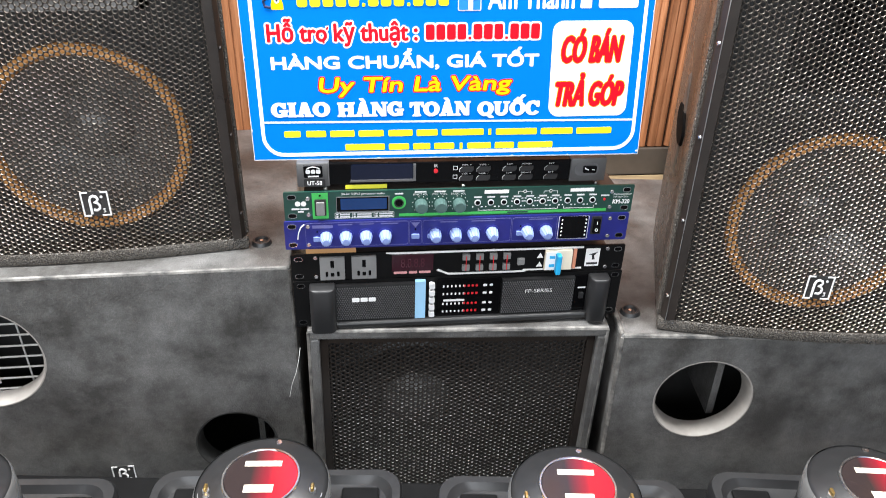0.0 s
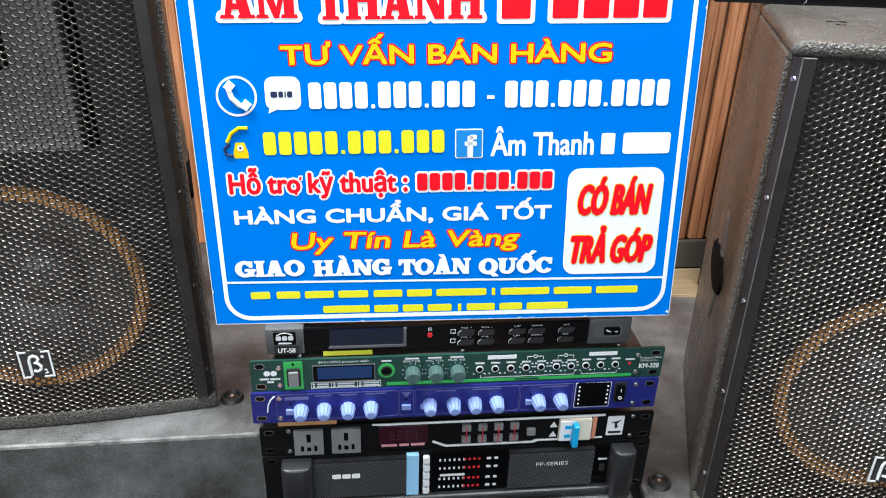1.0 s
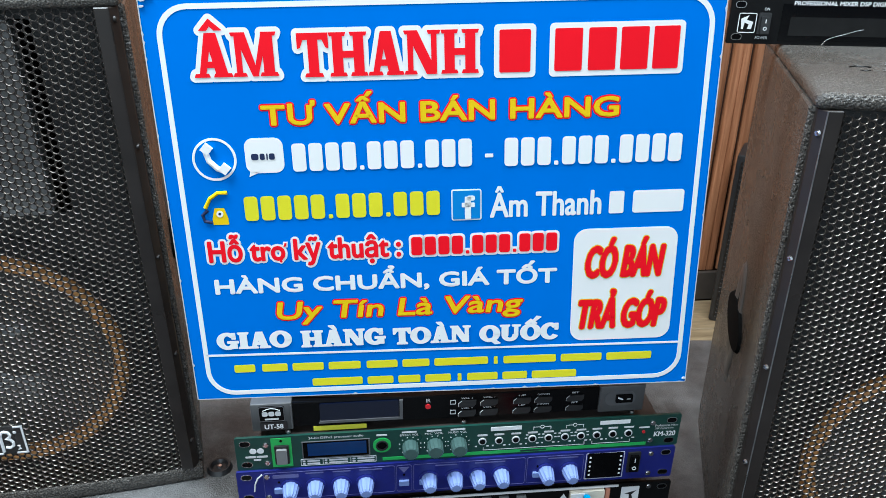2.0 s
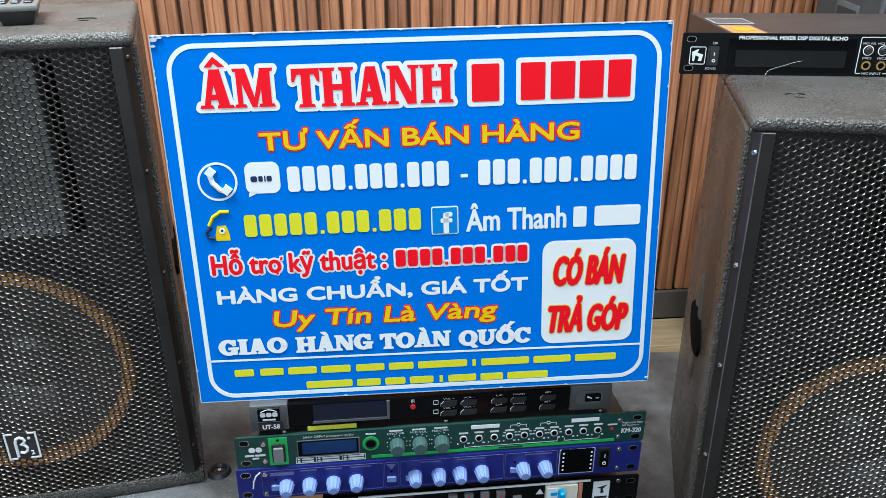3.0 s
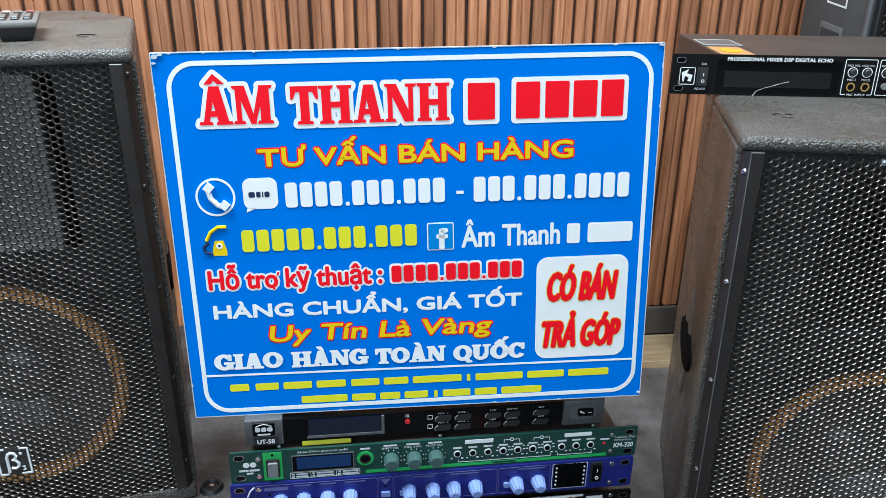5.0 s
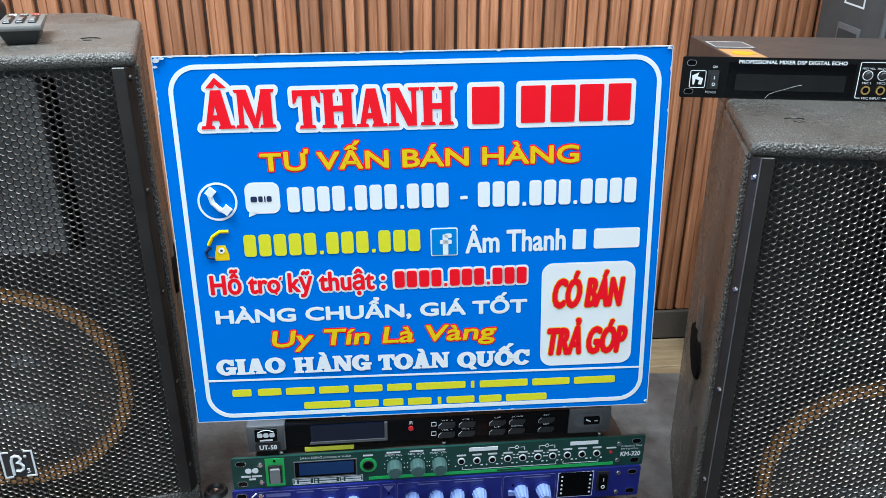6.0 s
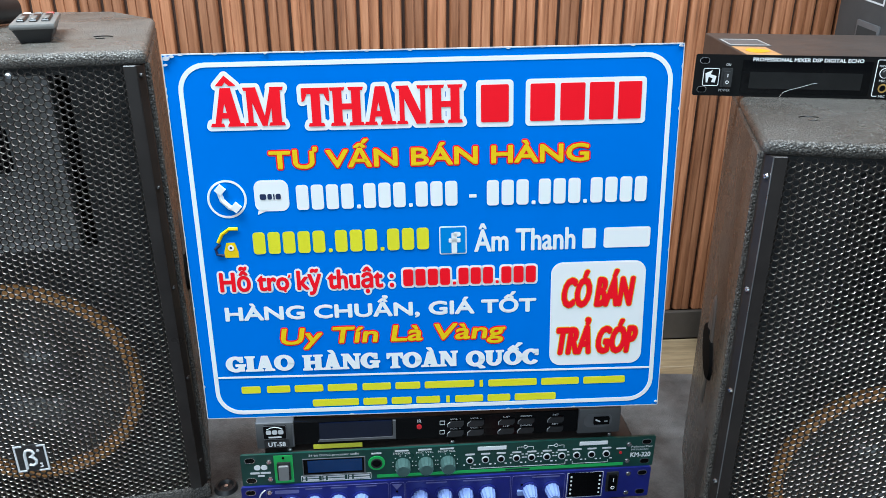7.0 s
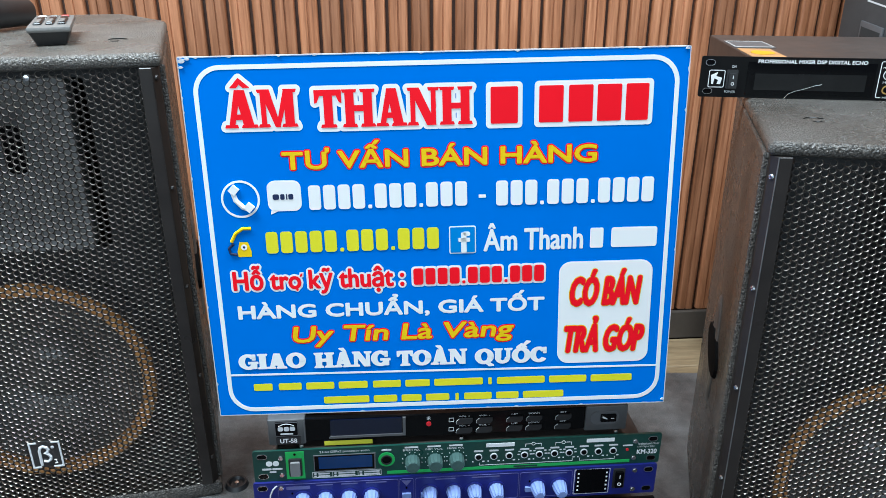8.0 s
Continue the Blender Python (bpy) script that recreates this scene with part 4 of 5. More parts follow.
outline_box(green, ax(0.138), ax(0.304), 0.002, 0.0105, 0.0005, 0.0005, M_WHITE)
for a in (0.186, 0.247):
    bars([(ax(a), ax(a) + 0.0005)], 0.002, 0.0105, -0.0004, M_WHITE, green, "print_bar", 0.0)
for z in (0.0032, 0.0068):
    bars([(ax(0.142), ax(0.148)), (ax(0.152), ax(0.18)), (ax(0.19), ax(0.196)), (ax(0.2), ax(0.241)), (ax(0.251), ax(0.258)), (ax(0.262), ax(0.3))], z, z + 0.0022, -0.0004, M_PALEGREY, green)
ringlet("jack_ring", ax(0.3175), 0.024, 0.0098, 0.0062, -0.0008, 0.0, M_BRIGHTGREEN, green, 28)
disc("jack_hole", ax(0.3175), 0.024, 0.006, -0.0005, 0.0, M_GLOSS, green, 24)
ringlet("jack_ring", ax(0.3175), 0.024, 0.0066, 0.0052, -0.002, 0.0, M_BLACKPL, green, 28)
bars([(ax(0.3055), ax(0.3295))], 0.0365, 0.0385, -0.0004, M_PALEGREY, green)
GK = [(0.0, 0.014), (0.0072, 0.014), (0.0084, 0.013), (0.009, 0.002), (0.009, 0.0)]
for i, p in enumerate((0.38, 0.435, 0.488)):
    fluted_knob(green, ax(p), 0.0205, GK, M_KNOBGREEN, 28, 0.0006)
    for a in range(-135, 136, 30):
        x, z = ax(p) + 0.0118 * math.sin(radians(a)), 0.0205 + 0.0118 * math.cos(radians(a))
        disc("scale_dot", x, z, 0.0006, -0.0004, 0.0, M_WHITE, green, 6)
    words(("EFFECT VOL", "MIC VOL", "MUSIC VOL")[i], ax(p) - 0.011, ax(p) + 0.009, GH - 0.0085, GH - 0.0058, -0.0004, M_WHITE, green)
    bars([(ax(p) - 0.009, ax(p) + 0.007)], GH - 0.0045, GH - 0.0025, -0.0004, M_PALEGREY, green)
for i, p in enumerate((0.546, 0.584, 0.622, 0.66, 0.697, 0.735, 0.772, 0.809, 0.846, 0.883)):
    kx = ax(p) - 0.002
    ringlet("trim_knob", kx, 0.021, 0.0045, 0.0034, -0.0012, 0.0, M_PALEGREY, green, 16)
    disc("trim_shaft", kx, 0.021, 0.003, -0.002, 0.0, M_GLOSS, green, 14)
    bars([(kx - 0.0075, kx - 0.0058), (kx + 0.0045, kx + 0.0075)], 0.0135, 0.0152, -0.0004, M_WHITE, green)
    bars([(kx - 0.0055, kx + 0.0055)], 0.0282, 0.0304, -0.0004, M_PALEGREY, green)
    if 3 <= i <= 6:
        for q in ((-0.0085, 0.021), (-0.0075, 0.0255), (0.0058, 0.0255), (0.0065, 0.021)):
            bars([(kx + q[0], kx + q[0] + 0.0028)], q[1], q[1] + 0.0015, -0.0004, M_PALEGREY, green)
for a in (0.677, 0.752):
    ringlet("filter_mark", ax(a), 0.0365, 0.0024, 0.0018, -0.0004, 0.0, M_WHITE, green, 14)
    bars([(ax(a) - 0.0095, ax(a) - 0.0028), (ax(a) + 0.0028, ax(a) + 0.0095)], 0.0362, 0.0367, -0.0004, M_WHITE, green, "print_bar", 0.1)
    bars([(ax(a) - 0.0098, ax(a) - 0.0092), (ax(a) + 0.0092, ax(a) + 0.0098)], 0.0325, 0.0367, -0.0004, M_WHITE, green, "print_bar", 0.1)
for a, b in ((0.56, 0.63), (0.81, 0.88)):
    plate("white_field", ax(a), ax(b), 0.0345, 0.0395, -0.0004, 0.0, M_WHITE, green)
for a, b in ((0.544, 0.778), (0.795, 0.885)):
    bars([(ax(a), ax(b))], 0.0085, 0.0091, -0.0004, M_WHITE, green, "print_bar", 0.1)
    bars([(ax(a), ax(a) + 0.0006), (ax(b) - 0.0006, ax(b))], 0.0085, 0.0125, -0.0004, M_WHITE, green, "print_bar", 0.1)
st = plate("green_stripe", ax(0.318), ax(0.924), 0.0028, 0.0068, -0.0004, 0.0, M_BRIGHTGREEN, green)
bars([(ax(0.63), ax(0.69))], 0.0036, 0.006, -0.0006, M_GREEN, st)
words("KM-320", ax(0.941), ax(0.991), 0.014, 0.0205, -0.0004, M_WHITE, green, "lettering", 0.08)
words("Professional Mixer", ax(0.941), ax(0.995), 0.0275, 0.0305, -0.0004, M_WHITE, green)
words("DSP Digital Echo", ax(0.941), ax(0.985), 0.0232, 0.026, -0.0004, M_WHITE, green)
bars([(ax(0.03), ax(0.045)), (ax(0.046), ax(0.061))], 0.022, 0.029, -0.0004, M_WHITE, green, "maker_mark", 0.45)
bars([(ax(0.02), ax(0.042)), (ax(0.044), ax(0.068))], 0.0165, 0.019, -0.0004, M_PALEGREY, green)
bars([(ax(0.037), ax(0.053))], 0.0125, 0.0148, -0.0004, M_PALEGREY, green)
for s in (0.066, 0.934):
    for z in (0.009, GH - 0.010):
        screw(green, ax(s), z)
disc("lamp", ax(0.915), 0.0215, 0.0018, -0.0012, 0.0, M_RED, green, 10)
bars([(ax(0.903), ax(0.928))], 0.0265, 0.0285, -0.0004, M_PALEGREY, green)

# wireless receiver on small feet
UZ, UH, UW = 0.005, 0.0347, 0.422
ut = thing("wireless_receiver", STACK @ pose(-0.0125, 0.006, UZ), "grey-ended wireless microphone receiver with a dark front", "receiver")
part("case", box(-UW / 2 + 0.004, UW / 2 - 0.004, 0.012, 0.2, 0.0, UH - 0.001, 0.0015, 1), M_BLACKMETAL, ut)
ux = lambda f: (f - 0.5) * UW
for a, b, sd in ((0.0, 0.101, -1), (0.879, 1.0, 1)):
    ck = smooth(part("end_cheek", box(ux(a), ux(b), -0.002, 0.014, 0.0, UH, 0.0018), M_CHEEK, ut, "grey metallic end cheek"))
    part("cheek_edge", box(ux(0.097) if sd < 0 else ux(0.879), ux(0.1005) if sd < 0 else ux(0.8815), -0.0032, -0.002, 0.002, UH - 0.002, 0.0004, 1), M_GREY, ck)
    for y in (0.02, 0.17):
        part("foot", lathe([(0.007, -UZ), (0.008, 0.0), (0, 0.0)], 14, "z", pose(sd * 0.17, y, 0.0)), M_BLACKPL, ut)
part("front_window", box(ux(0.0995), ux(0.8805), 0.0, 0.012, 0.002, UH - 0.002, 0.001, 1), M_GLOSS, ut)
lc = plate("display", ux(0.168), ux(0.364), 0.009, UH - 0.004, -0.0012, 0.0, M_LCD, ut, 0.002, "dark display")
bm = slab([(ux(0.164), 0.006), (ux(0.374), 0.006), (ux(0.366), 0.009), (ux(0.168), 0.009)], -0.0022, 0.0)
slab([(ux(0.366), 0.009), (ux(0.374), 0.006), (ux(0.374), UH - 0.004), (ux(0.366), UH - 0.004)], -0.0022, 0.0, bm)
part("display_edge", bm, M_GREY, lc)
bd = plate("maker_plate", ux(0.02), ux(0.082), 0.0135, UH - 0.0025, -0.0035, -0.002, M_GLOSS, ut, 0.002)
bars([(ux(0.028), ux(0.042)), (ux(0.044), ux(0.058)), (ux(0.06), ux(0.074))], 0.0205, 0.0262, -0.0039, M_PALEGREY, bd, "maker_mark", 0.3)
bars([(ux(0.034), ux(0.068))], 0.0156, 0.0176, -0.0039, M_PALEGREY, bd)
part("mark_arc", tube([(ux(0.03), -0.0037, 0.0272), (ux(0.041), -0.0037, 0.0295), (ux(0.051), -0.0037, 0.0303), (ux(0.061), -0.0037, 0.0295), (ux(0.072), -0.0037, 0.0272)], 0.0005, 6), M_PALEGREY, bd)
part("plate_rim", frame_ring(rounded(ux(0.082) - ux(0.02), UH - 0.016, 0.002, 3, ux(0.051), (UH + 0.011) / 2), rounded(ux(0.082) - ux(0.02) - 0.0012, UH - 0.0172, 0.0015, 3, ux(0.051), (UH + 0.011) / 2), -0.0038, -0.0034), M_GREY, bd)
md = plate("model_plate", ux(0.021), ux(0.087), 0.002, 0.012, -0.0035, -0.002, M_BLACKPL, ut, 0.001)
words("UT-58", ux(0.032), ux(0.077), 0.004, 0.0098, -0.0039, M_WHITE, md, "lettering", 0.08)
words("IR", ux(0.433), ux(0.444), 0.025, 0.0295, -0.0004, M_PALEGREY, ut)
disc("infrared_eye", ux(0.438), 0.0195, 0.003, -0.0012, 0.0, M_RED, ut, 14)
for z in (0.0075, 0.0205):
    outline_box(ut, ux(0.494), ux(0.508), z, z + 0.0055, 0.0004, 0.0005, M_PALEGREY)
    for f, txt in ((0.537, "VOL +"), (0.593, "VOL -"), (0.678, "UP"), (0.733, "DOWN"), (0.816, "SET")):
        b = part("key", slab([(ux(f) - 0.0095, z - 0.003), (ux(f) + 0.007, z - 0.003), (ux(f) + 0.0095, z), (ux(f) + 0.0095, z + 0.0045), (ux(f) - 0.006, z + 0.0045), (ux(f) - 0.0095, z + 0.0015)], -0.002, 0.0), M_BLACKPL, ut)
        part("key_edge", tube([(ux(f) - 0.0095, -0.0018, z - 0.002), (ux(f) - 0.0095, -0.0018, z + 0.0015), (ux(f) - 0.0062, -0.0018, z + 0.0046)], 0.0003, 5), M_PALEGREY, b)
        wd = 0.0065 if len(txt) > 3 else 0.0038
        words(txt, ux(f) - wd, ux(f) + wd, z + 0.0062, z + 0.0082, -0.0004, M_PALEGREY, ut)
dp = plate("switch_recess", ux(0.895), ux(0.975), 0.009, UH - 0.007, -0.0024, -0.0019, M_GREY, ut, 0.008)
sw = plate("power_switch", ux(0.922), ux(0.966), 0.014, UH - 0.011, -0.005, -0.0024, M_GLOSS, dp, 0.001)
part("switch_mark", slab([(ux(0.926), 0.0225), (ux(0.94), 0.0192), (ux(0.94), 0.0178), (ux(0.926), 0.02)], -0.0054, -0.005), M_WHITE, sw)
bars([(ux(0.95), ux(0.96))], 0.0185, 0.0195, -0.0054, M_WHITE, sw)
for x in (-0.187, 0.0, 0.187):
    s = disc("case_screw", x, 0.0, 0.003, -0.003, 0.0, M_CHROME, green, 10, "", 0.001)
    s.data.transform(Matrix.Translation((x, 0.006, GH + 0.001)) @ Matrix.Rotation(radians(-90), 4, "X") @ Matrix.Translation((-x, 0, 0)))

# ---------------------------------------------------------------- the sign
SIGN = pose(0.110, 0.9348, 0.8925, -5.6, -1.0, -1.95)
sign = thing("advertising_sign", SIGN, "blue printed advertising board with white, red and yellow lettering", "sign")
# board with worn corners
random.seed(4)
DZ = -0.004
pts = [(-0.2555, -0.003 + DZ), (0.2575, -0.005 + DZ), (0.2597, 0.3965 + DZ), (-0.2555, 0.3972 + DZ)]
part("board", slab(pts, 0.0, 0.005), M_SIGN, sign)
for a, b in zip(pts, pts[1:] + pts[:1]):
    d = Vector((b[0] - a[0], 0, b[1] - a[1])).normalized()
    nrm = Vector((d.z, 0, -d.x))
    A, B = Vector((a[0], 0, a[1])), Vector((b[0], 0, b[1]))
    bm = bmesh.new()
    N = 170
    lo = []
    for i in range(N + 1):
        p = A.lerp(B, i / N)
        chip = 0.0005 + (random.random() ** 40) * 0.0016
        lo.append((p + nrm * 0.0005, p - nrm * chip))
    for i in range(N):
        q = (lo[i][0], lo[i + 1][0], lo[i + 1][1], lo[i][1])
        f = [bm.verts.new((v.x, -0.0004, v.z)) for v in q]
        bk2 = [bm.verts.new((v.x, 0.0056, v.z)) for v in q]
        bm.faces.new(f)
        bm.faces.new(bk2[::-1])
        bm.faces.new((f[0], f[1], bk2[1], bk2[0]))
    part("board_edge", bm, M_SIGNEDGE, sign, "chipped white edge")
# crumpled top corners: a few small torn flakes, and a nick in the upper edge
for cx, cz, r in ((-0.2515, 0.3895, 0.0042), (-0.2462, 0.3915, 0.0026), (-0.253, 0.3835, 0.0024), (-0.155, 0.3925, 0.0016), (0.2565, 0.3905, 0.0024), (0.2555, -0.0045, 0.002)):
    pts2 = [(cx + r * (0.7 + 0.5 * random.random()) * math.cos(2 * math.pi * k / 7), cz + 0.6 * r * (0.6 + 0.6 * random.random()) * math.sin(2 * math.pi * k / 7)) for k in range(7)]
    part("torn_flake", slab(pts2, -0.0016, 0.0004), M_SIGNEDGE, sign, "torn white corner")
L1, L2, L3 = -0.0003, -0.0006, -0.0009
bw_, bh_ = 0.4937, 0.388
bc = (0.0035, 0.195 + DZ)
part("border_line", frame_ring(rounded(bw_, bh_, 0.028, 8, *bc), rounded(bw_ - 0.0094, bh_ - 0.0094, 0.0235, 8, *bc), L1, 0.0), M_SWHITE, sign)
part("rule_line", slab([(-0.241, 0.0463 + DZ), (0.2465, 0.0415 + DZ), (0.2465, 0.0437 + DZ), (-0.241, 0.0485 + DZ)], L1, 0.0), M_SWHITE, sign)


def arc_strip(cx, cz, rx, rz, tx, tz, a0, a1, n=16):
    """Quads of a bent stroke: outer radii rx, rz, thickness tx at the sides and tz at top and bottom."""
    out = []
    for i in range(n):
        q = [radians(a0 + (a1 - a0) * k / n) for k in (i, i + 1)]
        o = [(cx + rx * math.cos(a), cz + rz * math.sin(a)) for a in q]
        v = [(cx + (rx - tx) * math.cos(a), cz + (rz - tz) * math.sin(a)) for a in q]
        out.append([o[0], o[1], v[1], v[0]])
    return out


def bar_(x0, x1, z0, z1):
    return [(x0, z0), (x1, z0), (x1, z1), (x0, z1)]


def foot(x0, x1, top=False, k=0.07):
    """A bracketed slab serif."""
    return [(x0, 1), (x1, 1), (x1 - 0.03, 1 - k), (x0 + 0.03, 1 - k)] if top else [(x0, 0), (x1, 0), (x1 - 0.03, k), (x0 + 0.03, k)]


# letters with slab serifs, as convex pieces in a field one letter height tall, and their widths
SLAB = {
    "A": (0.98, [[(0.12, 0), (0.27, 0), (0.53, 1), (0.36, 1)], [(0.58, 0), (0.87, 0), (0.64, 1), (0.36, 1)], bar_(0.24, 0.7, 0.22, 0.35), foot(0, 0.39), foot(0.5, 0.98)]),
    "M": (1.16, [bar_(0.1, 0.23, 0, 1), bar_(0.8, 1.06, 0, 1), [(0.1, 1), (0.36, 1), (0.64, 0), (0.5, 0)], [(0.8, 1), (0.96, 1), (0.62, 0), (0.52, 0)], foot(0, 0.34), foot(0.7, 1.16), foot(0, 0.36, True), foot(0.78, 1.16, True)]),
    "T": (0.84, [bar_(0, 0.84, 0.86, 1), [(0, 1), (0, 0.66), (0.06, 0.68), (0.16, 0.88)], [(0.84, 1), (0.68, 0.88), (0.78, 0.68), (0.84, 0.66)], bar_(0.29, 0.55, 0, 1), foot(0.17, 0.67)]),
    "H": (1.04, [bar_(0.1, 0.36, 0, 1), bar_(0.68, 0.94, 0, 1), bar_(0.3, 0.7, 0.43, 0.57), foot(0, 0.46), foot(0.58, 1.04), foot(0, 0.46, True), foot(0.58, 1.04, True)]),
    "N": (1.0, [bar_(0.1, 0.23, 0, 1), bar_(0.76, 0.89, 0, 1), [(0.07, 1), (0.36, 1), (0.9, 0), (0.62, 0)], foot(0, 0.34), foot(0, 0.3, True), foot(0.65, 1.0, True)]),
    "I": (0.48, [bar_(0.1, 0.38, 0, 1), foot(0, 0.48), foot(0, 0.48, True)]),
    "O": (1.0, arc_strip(0.5, 0.5, 0.5, 0.52, 0.27, 0.14, 0, 360, 28)),
    "C": (0.9, arc_strip(0.48, 0.5, 0.48, 0.52, 0.27, 0.14, 42, 320, 22) + [bar_(0.74, 0.87, 0.62, 0.98)]),
    "G": (0.98, arc_strip(0.48, 0.5, 0.48, 0.52, 0.27, 0.14, 42, 325, 22) + [bar_(0.72, 0.85, 0.64, 0.98), bar_(0.66, 0.9, 0.03, 0.42), bar_(0.5, 0.98, 0.37, 0.46)]),
    "Q": (1.02, arc_strip(0.5, 0.5, 0.5, 0.52, 0.27, 0.14, 0, 360, 28) + [[(0.46, 0.14), (0.66, 0.16), (1.02, -0.16), (0.78, -0.18)]]),
    "U": (1.02, [bar_(0.1, 0.37, 0.34, 1), bar_(0.74, 0.88, 0.34, 1), foot(0, 0.46, True), foot(0.62, 1.02, True)] + arc_strip(0.49, 0.36, 0.39, 0.38, 0.22, 0.14, 180, 360, 14)),
}
MARKS = {"^": [[(0.24, 1.07), (0.42, 1.07), (0.55, 1.22), (0.5, 1.32)], [(0.5, 1.32), (0.45, 1.22), (0.62, 1.07), (0.8, 1.07)]], "`": [[(0.3, 1.3), (0.52, 1.3), (0.64, 1.08), (0.52, 1.08)]], "'": [[(0.62, 1.24), (0.74, 1.24), (1.0, 1.46), (0.8, 1.5)]]}


def swollen(points, r):
    """A convex outline spread by r all round, its corners rounded."""
    cloud = sorted({(round(x + r * math.cos(a), 7), round(z + r * math.sin(a), 7)) for x, z in points for a in [2 * math.pi * i / 14 for i in range(14)]})
    hull = []
    for run in (cloud, cloud[::-1]):
        side = []
        for p in run:
            while len(side) > 1 and (side[-1][0] - side[-2][0]) * (p[1] - side[-2][1]) - (side[-1][1] - side[-2][1]) * (p[0] - side[-2][0]) <= 0:
                side.pop()
            side.append(p)
        hull += side[:-1]
    return hull


def slab_words(letters, x0, x1, z0, z1, y, material, name="lettering", bold=0.0):
    """Slab-serif capitals between x0 and x1, standing z0 to z1; bold spreads the strokes (metres)."""
    runs, x = [], 0.0
    for ch in letters:
        if ch in MARKS:
            runs += [[(px + last, pz) for px, pz in q] for q in MARKS[ch]]
            continue
        if ch == " ":
            x += 0.42
            continue
        wd, pieces = SLAB[ch]
        runs += [[(px + x, pz) for px, pz in q] for q in pieces]
        last = x
        x += wd + 0.03
    k = (x1 - x0) / (x - 0.03)
    verts, faces = [], []
    for n, q in enumerate(runs):
        q = swollen([(x0 + px * k, z0 + pz * (z1 - z0)) for px, pz in q], bold)
        faces.append(tuple(range(len(verts), len(verts) + len(q))))
        verts += [(px, y + 0.000008 * n, pz) for px, pz in q]
    return part(name, (verts, [], faces), material, sign)


def halo(text, x0, x1, z0, z1, ink, edge, bold, rim, shear=0.0):
    words(text, x0, x1, z0 + DZ, z1 + DZ, L1, edge, sign, "letter_outline", rim, shear)
    words(text, x0, x1, z0 + DZ, z1 + DZ, L2, ink, sign, "lettering", bold, shear)


for txt, a, b, za in (("A^M", -0.2146, -0.1408, 0.3262), ("THANH", -0.1225, 0.0378, 0.3243)):
    slab_words(txt, a, b, za + DZ, za + 0.0375 + DZ, -0.00045, M_SWHITE, "letter_outline", 0.0047)
    slab_words(txt, a, b, za + DZ, za + 0.0375 + DZ, -0.0009, M_SRED, "lettering", 0.0004)
for a, b in ((0.0566, 0.0847), (0.1065, 0.1315), (0.137, 0.162), (0.1665, 0.1915), (0.196, 0.2195)):
    bars([(a, b)], 0.3235 + DZ, 0.361 + DZ, L2, M_SRED, sign, "name_bar", 0.06)
for a, b in ((0.0566, 0.0847), (0.1065, 0.2195)):
    part("name_outline", slab(rounded(b - a + 0.0095, 0.047, 0.004, 4, (a + b) / 2, 0.3422 + DZ), L1, 0.0), M_SWHITE, sign)
halo("TƯ VẤN BÁN HÀNG", -0.1598, 0.1675, 0.2815, 0.3095, M_SYELLOW, M_SRED, 0.055, 0.16)
# round telephone sign
ringlet("icon_ring", -0.2073, 0.2511 + DZ, 0.0203, 0.0180, L1, 0.0, M_SWHITE, sign, 40)
hs = tube([(-0.2153, -0.0002, 0.2563), (-0.2123, -0.0002, 0.2458), (-0.2053, -0.0002, 0.2383), (-0.1993, -0.0002, 0.2363)], 0.0028, 8)
part("handset_icon", hs, M_SWHITE, sign)
for x, z in ((-0.2133, 0.2573), (-0.1988, 0.2383)):
    part("handset_icon", slab([(x + c * math.cos(radians(-42)) - d * math.sin(radians(-42)), z + c * math.sin(radians(-42)) + d * math.cos(radians(-42))) for c, d in ((-0.0042, -0.004), (0.0042, -0.004), (0.0042, 0.0045), (-0.0042, 0.0045))], -0.0034, -0.0002), M_SWHITE, sign)
part("chat_icon", slab(rounded(0.0355, 0.033, 0.008, 5, -0.1612, 0.2535 + DZ), L1, 0.0, slab([(-0.176, 0.2380 + DZ), (-0.165, 0.2385 + DZ), (-0.177, 0.2335 + DZ)], L1, 0.0)), M_SWHITE, sign, "white speech-bubble icon")
bars([(-0.1735, -0.1668), (-0.1655, -0.161), (-0.1595, -0.1582), (-0.157, -0.1518)], 0.2495 + DZ, 0.2555 + DZ, L2, M_SDARK, sign, "icon_mark", 0.3)


def digit_bars(groups, x0, x1, z0, z1, ink, edge=None):
    """A number as plain bars, one to a digit, with the points between its groups."""
    total = sum(groups) + 0.5 * (len(groups) - 1)
    one = (x1 - x0) / total
    x, spans, dots = x0, [], []
    for gi, gnum in enumerate(groups):
        spans += [(x + one * k + one * 0.09, x + one * k + one * 0.91) for k in range(gnum)]
        x += gnum * one
        if gi < len(groups) - 1:
            dots.append((x + one * 0.12, x + one * 0.38))
            x += one * 0.5
    for nm, rim, y, mat in (("number_outline", 0.0022, L1, edge), ("number_bar", 0.0, L2, ink)):
        if mat:
            for a, b in spans:
                bars([(a - rim, b + rim)], z0 + DZ - rim, z1 + DZ + rim, y, mat, sign, nm, 0.25)
            for a, b in dots:
                bars([(a - rim, b + rim)], z0 + DZ - rim, z0 + DZ + (b - a) + rim, y, mat, sign, nm, 0.25)


digit_bars((4, 3, 3), -0.1372, 0.0328, 0.2375, 0.2640, M_SWHITE)
bars([(0.0437, 0.0514)], 0.2455 + DZ, 0.2490 + DZ, L1, M_SWHITE, sign, "dash", 0.1)
digit_bars((3, 3, 4), 0.0607, 0.2318, 0.2365, 0.2635, M_SWHITE)
# yellow desk telephone
tz = 0.0015 + DZ
